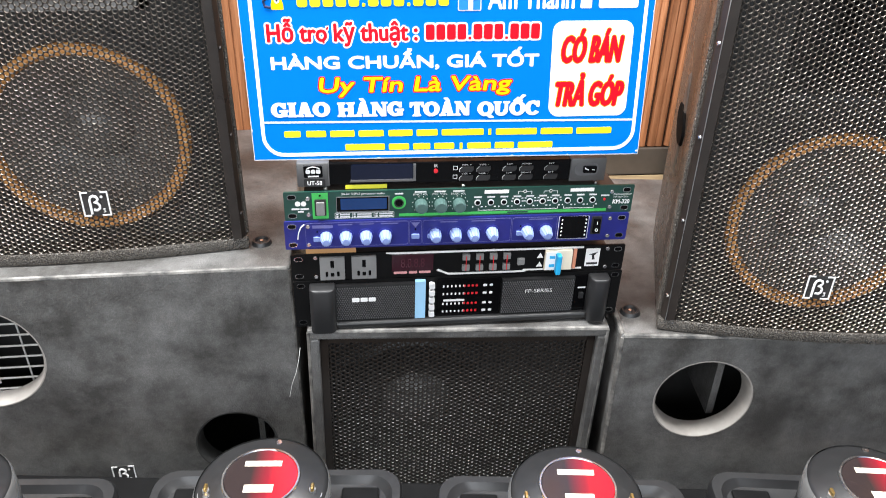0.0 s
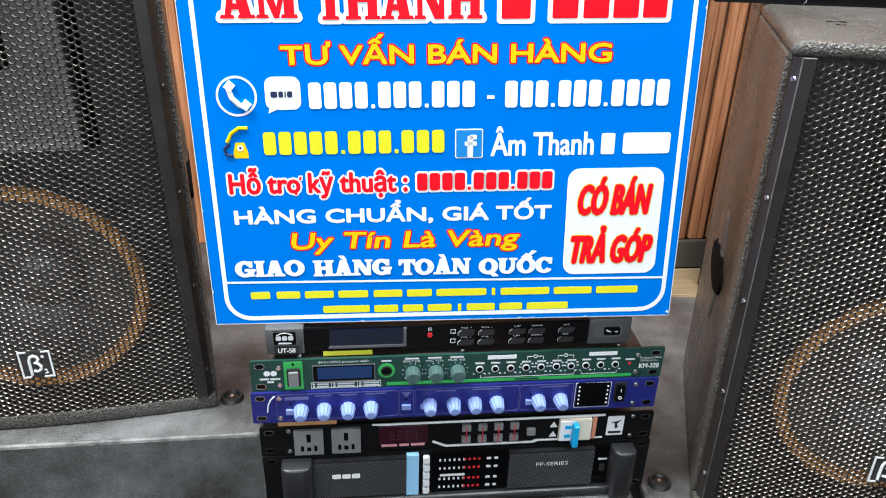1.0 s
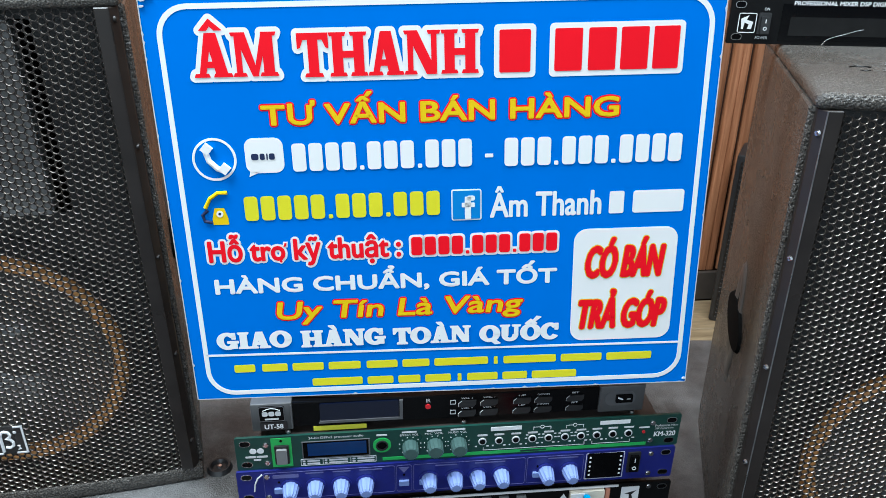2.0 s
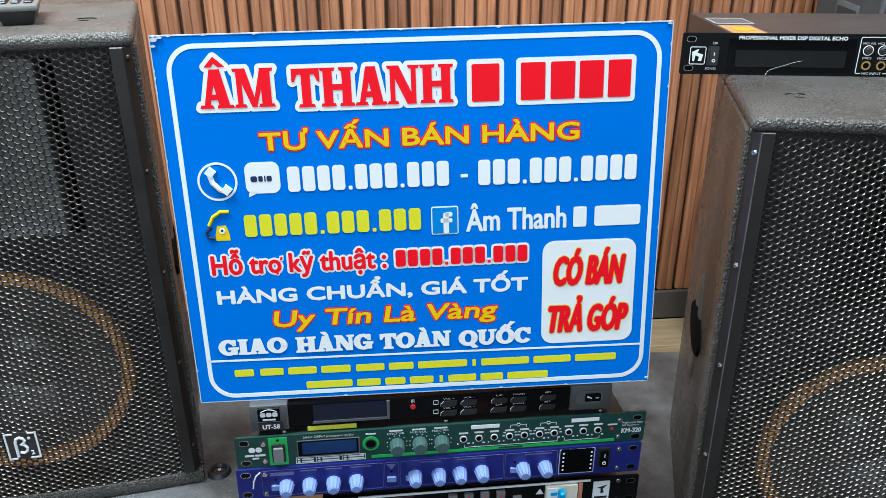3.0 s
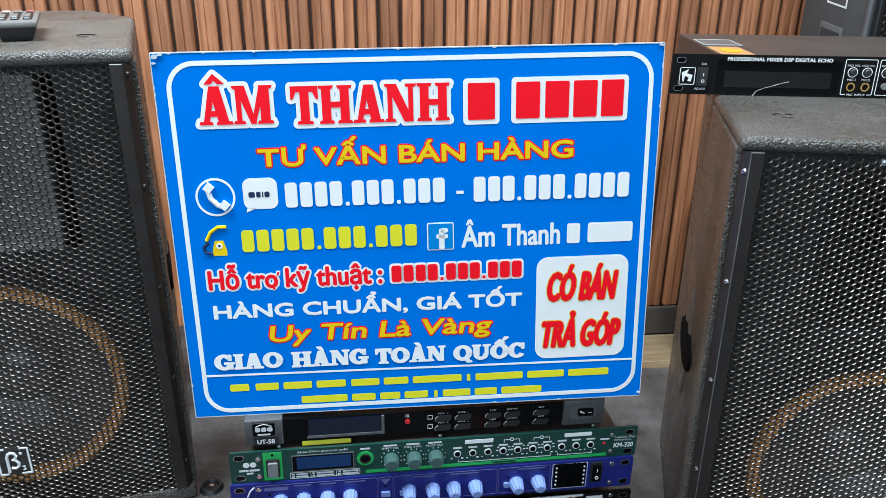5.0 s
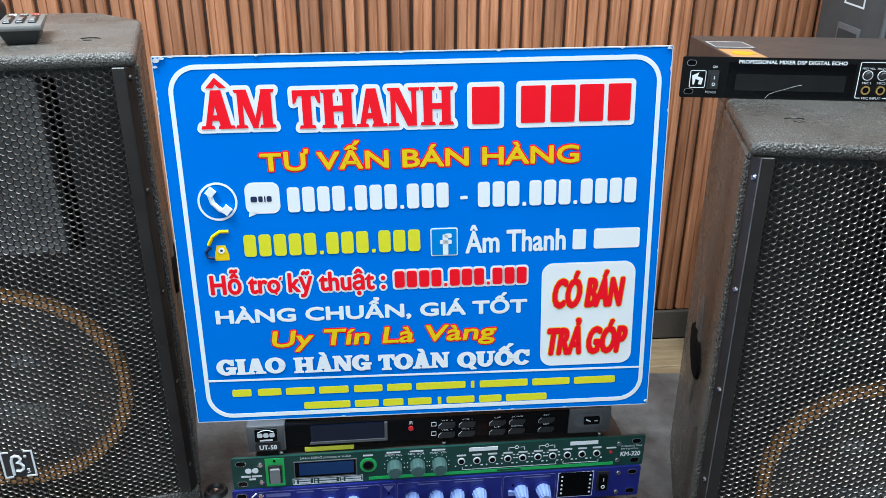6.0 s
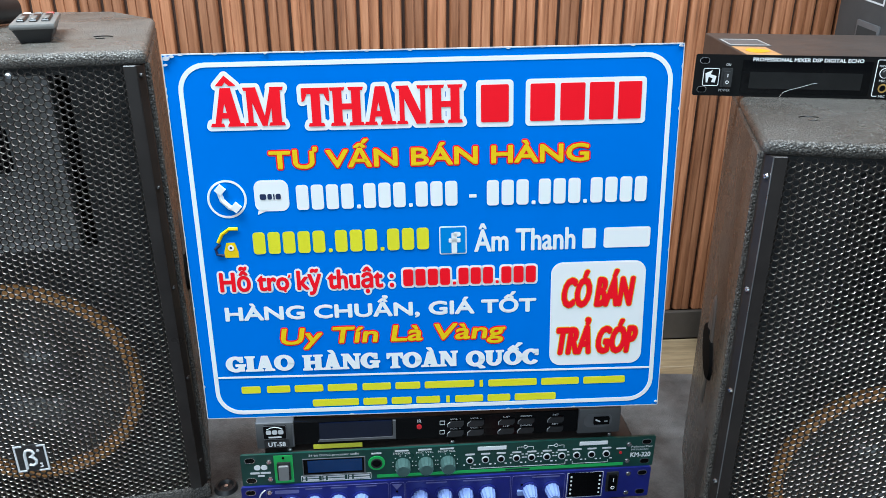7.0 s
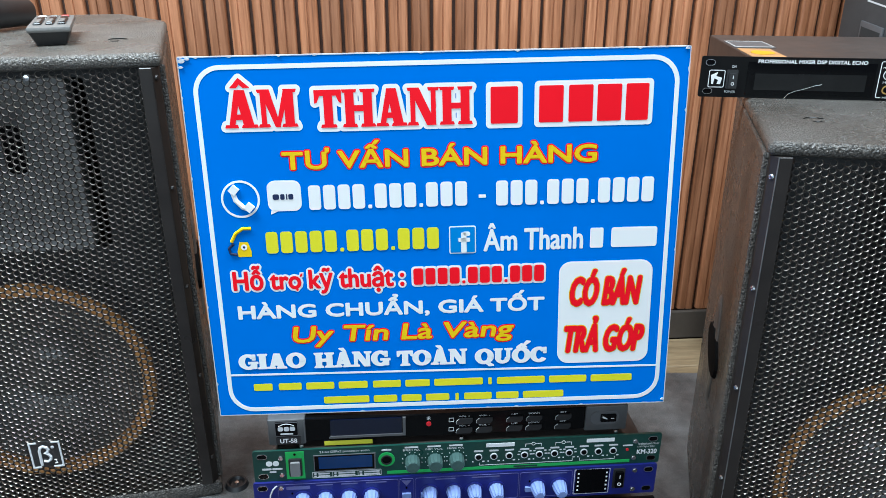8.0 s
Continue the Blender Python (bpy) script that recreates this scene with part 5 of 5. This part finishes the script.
part("telephone_icon", slab([(-0.2157, 0.186 + tz), (-0.2012, 0.186 + tz), (-0.2012, 0.192 + tz), (-0.2042, 0.2025 + tz), (-0.2132, 0.2025 + tz), (-0.2162, 0.192 + tz)], L1, 0.0), M_SYELLOW, sign, "yellow desk telephone icon")
ringlet("dial_icon", -0.2087, 0.1968 + tz, 0.0033, 0.0014, L2, L1, M_SWHITE, sign, 16)
disc("dial_icon", -0.2087, 0.1968 + tz, 0.0014, L2, L1, M_SDARK, sign, 12)
part("handset_icon", tube([(-0.2215, L1, 0.203 + tz), (-0.2165, L1, 0.212 + tz), (-0.2085, L1, 0.2175 + tz), (-0.1995, L1, 0.2175 + tz)], 0.0019, 8), M_SYELLOW, sign)
part("handset_icon", tube([(-0.2195, L1, 0.201 + tz), (-0.2250, L1, 0.196 + tz), (-0.2235, L1, 0.190 + tz), (-0.2165, L1, 0.1885 + tz)], 0.0017, 8), M_SDARK, sign)
digit_bars((5, 3, 3), -0.1864, 0.0018, 0.1905, 0.2145, M_SLIME)
part("square_icon", slab(rounded(0.029, 0.031, 0.002, 3, 0.0259, 0.1995 + DZ), L1, 0.0), M_SWHITE, sign)
part("square_icon", slab(rounded(0.0265, 0.0285, 0.001, 3, 0.0259, 0.1995 + DZ), L2, L1), M_SICON, sign, "blue square icon")
bm = slab(rounded(0.0058, 0.0225, 0.001, 3, 0.0272, 0.1965 + DZ), L3, L2)
slab(rounded(0.0125, 0.0045, 0.001, 3, 0.0276, 0.1995 + DZ), L3, L2, bm)
slab(rounded(0.0078, 0.005, 0.002, 3, 0.0302, 0.2062 + DZ), L3, L2, bm)
part("icon_mark", bm, M_SWHITE, sign)
words("Âm Thanh", 0.0491, 0.1561, 0.1860 + DZ, 0.2165 + DZ, L1, M_SWHITE, sign, "lettering", 0.05)
bars([(0.1643, 0.1787), (0.1873, 0.2373)], 0.186 + DZ, 0.2085 + DZ, L1, M_SWHITE, sign, "name_bar", 0.12)
halo("Hỗ tro kỹ thuật :", -0.2239, -0.0393, 0.1435, 0.1765, M_SRED, M_SWHITE, 0.055, 0.19)
# the horn and the dot of the sixth letter
for rim, y, mat in ((0.0012, L1 - 0.0001, M_SWHITE), (0.0, L2 - 0.0001, M_SRED)):
    part("letter_mark", slab([(-0.1521 - rim, 0.1628 + DZ - rim), (-0.1493 + rim, 0.1636 + DZ - rim), (-0.1487 + rim, 0.1668 + DZ + rim), (-0.1507 - rim, 0.1668 + DZ + rim)], y, 0.0), mat, sign)
    disc("letter_mark", -0.1556, 0.1482 + DZ, 0.0014 + rim, y, 0.0, mat, sign, 16)
digit_bars((4, 3, 3), -0.0297, 0.1160, 0.1495, 0.1685, M_SRED, M_SWHITE)
words("HÀNG CHUẨN, GIÁ TỐT", -0.2220, 0.1150, 0.1133 + DZ, 0.1388 + DZ, L1, M_SWHITE, sign, "lettering", 0.075)
halo("Uy Tín Là Vàng", -0.1646, 0.0815, 0.0795, 0.1035, M_SYELLOW, M_SRED, 0.06, 0.18, 0.12)
for txt, a, b, za in (("GIAO", -0.2274, -0.1535, 0.0551), ("HA`NG", -0.143, -0.0585, 0.0543), ("TOA`N", -0.0495, 0.0285, 0.0534), ("QUO^'C", 0.0385, 0.1192, 0.0524)):
    slab_words(txt, a, b, za + DZ, za + 0.0172 + DZ, -0.0012, M_SWHITE, "lettering", 0.0009)
part("offer_field", slab(rounded(0.1035, 0.122, 0.013, 6, 0.1833, 0.1098 + DZ), L1, 0.0), M_SWHITE, sign, "white rounded panel with red lettering")
for txt, a, b, z0, z1 in (("CÓ BÁN", 0.1455, 0.2225, 0.1195, 0.1600), ("TRẢ GÓP", 0.1405, 0.2281, 0.0630, 0.1045)):
    words(txt, a, b, z0 + DZ, z1 + DZ, L2, M_SYELLOW, sign, "letter_outline", 0.125, 0.25)
    words(txt, a, b, z0 + DZ, z1 + DZ, L3, M_SRED, sign, "lettering", 0.085, 0.25)
for sp in [(-0.2143, -0.193), (-0.186, -0.16), (-0.155, -0.123), (-0.118, -0.085), (-0.079, -0.047), (-0.042, -0.014), (-0.009, 0.047), (0.053, 0.057), (0.063, 0.118), (0.123, 0.166), (0.171, 0.2185)]:
    bars([sp], 0.0256 - 0.006 * sp[0] + DZ, 0.0342 - 0.006 * sp[0] + DZ, L1, M_SLIME, sign, "address_bar", 0.2)
for sp in [(-0.136, -0.084), (-0.079, -0.052), (-0.047, -0.024), (-0.019, 0.008), (0.015, 0.019), (0.025, 0.057), (0.062, 0.088), (0.093, 0.14)]:
    bars([sp], 0.0070 - 0.006 * sp[0] + DZ, 0.0156 - 0.006 * sp[0] + DZ, L1, M_SLIME, sign, "address_bar", 0.2)

# ---------------------------------------------------------------- rack mixer on the right loudspeaker
MIXER = RIGHT_SPEAKER @ pose(0.0125, 0.232, 0.5925, 0, 0, -0.9)
MH = 0.050
mix = rack_unit("digital_mixer", 0, MH, M_BLACKMETAL, "black rack mixer with white lettering and stickers on top", m=MIXER, depth=0.25, case=0.183)
MX = lambda f: (f - 0.5) * W
plate("display_window", MX(0.115), MX(0.425), 0.004, MH - 0.006, -0.0008, 0.0, M_GLOSS, mix)
plate("display_glass", MX(0.135), MX(0.405), 0.010, 0.030, -0.0011, -0.0008, plain("grey_black_glass", (0.013, 0.013, 0.013), 0.16, spec=0.15), mix)
words("PROFESSIONAL MIXER DSP DIGITAL ECHO", MX(0.138), MX(0.401), MH - 0.0072, MH - 0.003, -0.0012, M_WHITE, mix, "lettering", 0.1)
outline_box(mix, MX(0.021), MX(0.061), 0.012, 0.0335, 0.002, 0.0008, M_WHITE)
part("maker_mark", slab([(MX(0.0265), 0.027), (MX(0.0435), 0.031), (MX(0.0395), 0.026), (MX(0.0545), 0.024), (MX(0.0515), 0.016), (MX(0.0425), 0.0165), (MX(0.0455), 0.021), (MX(0.0355), 0.023), (MX(0.0335), 0.016), (MX(0.0295), 0.016)], -0.0004, 0.0), M_WHITE, mix)
sw = plate("power_switch", MX(0.065), MX(0.092), 0.011, 0.034, -0.002, 0.0, M_BLACKPL, mix, 0.001)
plate("rocker", MX(0.07), MX(0.088), 0.0125, 0.030, -0.005, -0.002, M_BLACKPL, sw, 0.001)
bars([(MX(0.0785), MX(0.0805))], 0.0235, 0.0275, -0.0054, M_WHITE, sw)
ringlet("switch_mark", MX(0.0795), 0.0175, 0.002, 0.0013, -0.0054, -0.005, M_WHITE, sw)
words("ON", MX(0.075), MX(0.086), 0.0365, 0.0395, -0.0004, M_WHITE, mix)
words("POWER", MX(0.064), MX(0.091), 0.0055, 0.0085, -0.0004, M_WHITE, mix)
outline_box(mix, MX(0.434), MX(0.514), 0.003, MH - 0.003, 0.002, 0.0008, M_WHITE)
outline_box(mix, MX(0.52), MX(0.64), 0.003, MH - 0.003, 0.002, 0.0008, M_WHITE)
plate("print_gap", MX(0.447), MX(0.501), 0.0018, 0.0048, -0.0005, 0.0, M_BLACKMETAL, mix)
words("MIC INPUT", MX(0.451), MX(0.497), 0.002, 0.0048, -0.0007, M_WHITE, mix)
for i, f in enumerate((0.456, 0.492, 0.54, 0.575, 0.61)):
    k = disc("trim_knob", MX(f), 0.031, 0.0042, -0.004, 0.0, M_BLACKPL, mix, 16, "", 0.0008)
    ringlet("knob_scale", MX(f), 0.031, 0.0062, 0.0053, -0.0004, 0.0, M_WHITE, mix, 18)
    words("MIC%d VOL" % (i + 1) if i < 2 else "ECHO", MX(f) - 0.0075, MX(f) + 0.0075, 0.0382, 0.0405, -0.0004, M_WHITE, mix)
    if i < 2:
        words("MIC%d" % (i + 1), MX(f) - 0.005, MX(f) + 0.005, 0.0205, 0.0232, -0.0004, M_WHITE, mix)
        ringlet("jack_ring", MX(f), 0.0132, 0.0055, 0.0036, -0.002, 0.0, M_GOLD, mix, 20)
        disc("jack_hole", MX(f), 0.0132, 0.0036, -0.0005, 0.0, M_GLOSS, mix, 16)
    else:
        disc("push_button", MX(f), 0.0145, 0.004, -0.003, 0.0, M_SOCKET, mix, 14)


def on_top(name, x0, x1, y0, y1, z, material, parent, label=""):
    return part(name, box(x0, x1, y0, y1, z, z + 0.0004), material, parent, label)


on_top("orange_sticker", MX(0.127), MX(0.213), 0.008, 0.088, MH - 0.0013, M_ORANGESTICK, mix, "orange and yellow sticker")
oval = [(MX(0.172) + MX(0.53) * math.cos(a), 0.046 + 0.019 * math.sin(a) * (1 + 0.15 * math.cos(3 * a))) for a in [2 * math.pi * i / 24 for i in range(24)]]
part("yellow_patch", prism(oval, MH - 0.0008, MH - 0.0004), plain("warm_yellow_print", (0.6, 0.33, 0.01), 0.4, 0, 0.15, 20), mix, "yellow oval on the sticker")
on_top("grey_label", MX(0.127), MX(0.238), 0.1, 0.172, MH - 0.0013, M_GREY, mix, "grey printed label with a white border")
bm = bmesh.new()
x0, x1, y0, y1, z = MX(0.129), MX(0.236), 0.103, 0.169, MH - 0.0008
for a in ((x0, x1, y0, y0 + 0.004), (x0, x1, y1 - 0.004, y1), (x0, x0 + 0.002, y0, y1), (x1 - 0.002, x1, y0, y1)):
    box(*a, z, z + 0.0003, bm=bm)
part("label_border", bm, plain("dull_white_print", (0.4, 0.39, 0.37), 0.5), mix)
smooth(part("loose_thread", tube([(MX(0.212), -0.004, 0.0005), (MX(0.22), -0.003, 0.006), (MX(0.235), -0.002, 0.009), (MX(0.26), -0.0018, 0.0125), (MX(0.285), -0.0016, 0.0165), (MX(0.3), -0.0015, 0.018)], 0.00016, 5), M_WIRE, mix))

# ---------------------------------------------------------------- things on the left loudspeaker
ZT = 0.6955 + 0.582
remote = thing("remote_control", pose(-0.330, 1.140, ZT, 0, 0, 17.9), "black remote control with a few raised keys on a loudspeaker", "remote control")
bm = box(-0.0215, 0.0215, -0.0605, 0.0605, 0.0, 0.019, 0.003, 2)
for v in bm.verts:
    if v.co.z < 0.010:
        v.co.x *= 0.74
        v.co.y *= 0.9
smooth(part("body", bm, M_BLACKPL, remote))
smooth(part("face_plate", box(-0.0225, 0.0225, -0.0615, 0.0615, 0.0145, 0.0208, 0.0022, 2), M_KEYPLATE, remote, "grey face plate"))
for i in range(3):
    x = -0.0125 + 0.0125 * i
    part("key", box(x - 0.0042, x + 0.0042, -0.04, 0.03, 0.0206, 0.0232, 0.0012, 1), M_BLACKPL, remote)
    part("key_top", box(x - 0.003, x + 0.003, -0.036, -0.004, 0.023, 0.0242, 0.0008, 1), M_KEYPLATE, remote)
    part("key", box(x - 0.0045, x + 0.0045, 0.038, 0.05, 0.0206, 0.0228, 0.001, 1), (M_PALEGREY, M_KEYPLATE, M_REDKEY)[i], remote)
mic = thing("microphone", pose(-0.413, 1.268, ZT + 0.0195, 87, 0, -21), "black handheld microphone lying on a loudspeaker", "microphone")
smooth(part("handle", lathe([(0, 0.0), (0.0165, 0.0), (0.018, 0.003), (0.0195, 0.06), (0.021, 0.13), (0.0235, 0.138)], 32), M_BLACKPL, mic))
smooth(part("collar", lathe([(0.0235, 0.138), (0.0262, 0.14), (0.0262, 0.15), (0.0245, 0.152)], 32), M_BLACKMETAL, mic))
hd = smooth(part("head", lathe([(0.0245, 0.152), (0.0275, 0.167), (0.0275, 0.18), (0.022, 0.194), (0.012, 0.202), (0, 0.204)], 32), M_BLACKMETAL, mic, "mesh microphone head"))
for k in range(16):
    a = 2 * math.pi * k / 16
    part("head_wire", tube([(0.0248 * math.cos(a), 0.0248 * math.sin(a), 0.153), (0.028 * math.cos(a + 0.2), 0.028 * math.sin(a + 0.2), 0.168), (0.028 * math.cos(a + 0.4), 0.028 * math.sin(a + 0.4), 0.18), (0.0225 * math.cos(a + 0.6), 0.0225 * math.sin(a + 0.6), 0.194)], 0.0007, 5), M_SOCKET, hd)

# ---------------------------------------------------------------- tall speaker behind, by the wall
tall = thing("tall_loudspeaker", pose(1.272, 1.62, 0.3355, 0, 0, 14), "tall dark grey loudspeaker standing by the slatted wall", "loudspeaker")
M_TALL = plain("dark_grey_cabinet_paint", (0.052, 0.052, 0.053), 0.48, 0, 0.12, 25, 0.3)
smooth(part("cabinet", box(-0.135, 0.2, 0.142, 0.32, 0.0, 1.2, 0.006), M_TALL, tall))
smooth(part("corner_strip", tube([(-0.1315, 0.1445, 1.2 * k / 8) for k in range(9)], 0.0065, 10), M_GREY, tall, "grey corner strip"))
part("grille", perforated(0.28, 1.16, 0.014, 0.0105, 0.0015, 0.0), M_GRILLE, tall, "perforated steel grille", pose(0.03, 0.131, 0.6))
part("grille_back", box(-0.11, 0.17, 0.138, 0.141, 0.02, 1.18), M_INNER, tall)
part("grille_rim", box(-0.121, -0.1105, 0.1285, 0.142, 0.015, 1.185, 0.002, 1), M_BLACKPL, tall)
def slanted(bm, slope=0.17, y0=0.226):
    for v in bm.verts:
        v.co.z += slope * (v.co.y - y0)
    return bm


hd = smooth(part("handle_cup", slanted(box(-0.141, -0.135, 0.195, 0.257, 0.795, 0.87, 0.0025, 2)), M_GREY, tall, "raised grey handle plate"))
# thin dark plate stands for the shade within the handle
part("handle_shade", slanted(box(-0.1414, -0.141, 0.2, 0.252, 0.8, 0.8585)), M_INNER, hd)
lab = bmesh.new()
for y0, y1, z0, z1 in ((0.2, 0.2545, 0.909, 0.9125), (0.2, 0.2545, 0.9875, 0.991), (0.2, 0.2035, 0.9125, 0.9875), (0.251, 0.2545, 0.9125, 0.9875)):
    box(-0.1357, -0.135, y0, y1, z0, z1, bm=lab)
part("label_border", slanted(lab), M_PALEGREY, tall)

# ---------------------------------------------------------------- small black cabinet on the platform, half hidden behind the stack
small = thing("wall_speaker", pose(0.99, 1.9, 0.3355, 0, 0, -32), "small black loudspeaker standing on the oak platform by the wall", "loudspeaker")
smooth(part("cabinet", box(-0.1, 0.1, -0.05, 0.06, 0.0, 0.45, 0.006), M_BLACKPL, small))
part("grille", perforated(0.18, 0.42, 0.012, 0.009, 0.0015, 0.0), M_GRILLE, small, "", pose(0, -0.0525, 0.225))

# ---------------------------------------------------------------- horns with drivers on a low bench
bench = thing("display_bench", pose(0.05, 0.62, 0.0, 0, 0, -6), "low black display bench under a row of horn units", "bench")
part("bench_top", box(-0.85, 0.85, -0.14, 0.15, 0.425, 0.45, 0.004), M_BLACKMETAL, bench)
for x in (-0.82, 0.79):
    for y in (-0.12, 0.1):
        part("leg", box(x, x + 0.03, y, y + 0.03, 0.0, 0.425, 0.002, 1), M_BLACKMETAL, bench)


def horn_unit(m):
    h = thing("horn_unit", m, "black horn loudspeaker with grey driver and red label, lying face down", "horn loudspeaker", "row of horn units")
    rim = lambda w, d, z: [(x, y, z) for x, y in rounded(w, d, 0.03, 6)]
    bm = bmesh.new()
    L = [[bm.verts.new(p) for p in rim(w, d, z)] for w, d, z in ((0.325, 0.2, 0.0), (0.33, 0.205, 0.004), (0.33, 0.205, 0.051), (0.325, 0.2, 0.056), (0.305, 0.18, 0.056), (0.298, 0.174, 0.051), (0.29, 0.166, 0.046), (0.2, 0.15, 0.045))]
    for A, B in zip(L, L[1:]):
        for k in range(len(A)):
            bm.faces.new((A[k], A[(k + 1) % len(A)], B[(k + 1) % len(A)], B[k]))
    bm.faces.new(L[-1])
    bm.faces.new(L[0][::-1])
    bmesh.ops.recalc_face_normals(bm, faces=bm.faces)
    smooth(part("flange", bm, M_BLACKPL, h, "rounded black plastic flange"))
    for s in (-1, 1):
        part("flange_rib", box(min(s * 0.085, s * 0.135), max(s * 0.085, s * 0.135), 0.02, 0.075, 0.044, 0.051, 0.003), M_BLACKMETAL, h)
    dr = smooth(part("driver", lathe([(0.06, 0.044), (0.074, 0.056), (0.08, 0.075), (0.08, 0.13), (0.0775, 0.136), (0.073, 0.139), (0.049, 0.150), (0.046, 0.151), (0, 0.151)], 56), M_BLACKPL, h, "round driver with a dark bevelled cap"))
    smooth(part("driver_band", lathe([(0.0803, 0.1), (0.0812, 0.102), (0.0812, 0.131), (0.0785, 0.137)], 56), M_RIM, dr, "polished steel band"))
    smooth(part("label_ring", lathe([(0.0425, 0.151), (0.0435, 0.1525), (0.0455, 0.1525), (0.0465, 0.151)], 48), M_CHROME, dr))
    lb = part("label", lathe([(0, 0.1522), (0.042, 0.1522), (0.0425, 0.151)], 48), M_REDLABEL, dr, "glossy red and black round label")
    part("label_bar", box(-0.022, 0.022, 0.016, 0.024, 0.1523, 0.1527), M_CREAM, lb)
    part("label_bar", box(-0.017, 0.017, -0.024, -0.013, 0.1523, 0.1527), M_CREAM, lb)
    for a in (80, 200, 320):
        smooth(part("cap_screw", lathe([(0, 0.1455), (0.004, 0.1452), (0.0048, 0.142), (0.0048, 0.138)], 12, "z", pose(0.064 * math.cos(radians(a)), 0.064 * math.sin(radians(a)), 0)), M_CHROME, dr))
    for s in (-1, 1):
        tm = smooth(part("terminal", lathe([(0.0, 0.15), (0.004, 0.15), (0.0045, 0.143), (0.011, 0.142), (0.013, 0.138)], 16, "z", pose(s * 0.062, -0.014, -0.0035)), M_RIM, dr, "spring terminal"))
        part("contact", box(s * 0.062 - 0.002, s * 0.062 + 0.002, -0.018, -0.009, 0.145, 0.152, 0.001, 1), M_GOLD, tm)
    return h


def red_label():
    n = Nodes("red_black_label", (0.5, 0.02, 0.04), 0.15)
    c = n.t.nodes.new("ShaderNodeTexCoord")
    sep = n.t.nodes.new("ShaderNodeSeparateXYZ")
    n.link(c.outputs["Object"], sep.inputs[0])
    mr = n.node("ShaderNodeMapRange")
    mr.inputs["From Min"].default_value, mr.inputs["From Max"].default_value = -0.012, 0.03
    n.link(sep.outputs[0], mr.inputs[0])
    n.colour(n.ramp(mr.outputs[0], [(0.0, (0.025, 0.018, 0.018)), (0.5, (0.16, 0.012, 0.02)), (1.0, (0.5, 0.012, 0.022))]))
    return n.m


M_REDLABEL = red_label()
HZ = 0.45
first = horn_unit(pose(-0.135, 0.655, HZ, 0, 0, -4))
for x, y, a in ((0.238, 0.612, -6), (0.603, 0.586, -8), (-0.508, 0.668, -4)):
    copy_thing(first, pose(x, y, HZ, 0, 0, a))

# ---------------------------------------------------------------- small loose things
wire = thing("loose_wire", pose(0, 0, 0), "thin pale wire hanging beside the speaker cabinet", "wire")
smooth(part("strand", tube([(-0.104, 0.9, 0.6), (-0.107, 0.895, 0.582), (-0.112, 0.89, 0.562), (-0.119, 0.888, 0.543), (-0.124, 0.886, 0.520)], 0.0005, 5), M_WIRE, wire))

# ---------------------------------------------------------------- slats of the wall and planks of the platform
PITCH, FIRST = 0.0517, -0.4105
slat_mesh = None
k0 = math.ceil((X0 + 0.05 - FIRST) / PITCH)
k1 = int((X1 - 0.06 - FIRST) / PITCH)
for k in range(k0, k1):
    x = FIRST + PITCH * k
    if slat_mesh is None:
        prof = [(0.0035, 0.014), (0.0045, 0.005), (0.0065, 0.0015), (0.011, 0.0), (0.0235, 0.0), (0.0245, 0.0035), (0.0268, 0.0035), (0.0278, 0.0), (0.041, 0.0), (0.0455, 0.0015), (0.0475, 0.005), (0.0482, 0.014)]
        bm = bmesh.new()
        lo = [bm.verts.new((px, py, 0.0)) for px, py in prof]
        hi = [bm.verts.new((px, py, ZC - 0.42)) for px, py in prof]
        for i in range(len(prof) - 1):
            bm.faces.new((lo[i], lo[i + 1], hi[i + 1], hi[i]))
        bm.faces.new(lo)
        bm.faces.new(hi[::-1])
        bmesh.ops.recalc_face_normals(bm, faces=bm.faces)
        ob = part("slat", bm, M_WALLWOOD, wall_north)
        slat_mesh = ob.data
    else:
        ob = new("slat", slat_mesh)
        ob.parent = wall_north
    ob.matrix_basis = pose(x, YW - 0.0015, 0.419)
for i in range(4):
    y0 = 1.445 + i * 0.142
    part("plank", box(X0, X1, y0, y0 + 0.14, 0.318, 0.335, 0.0015, 1), M_PLANK, platform)
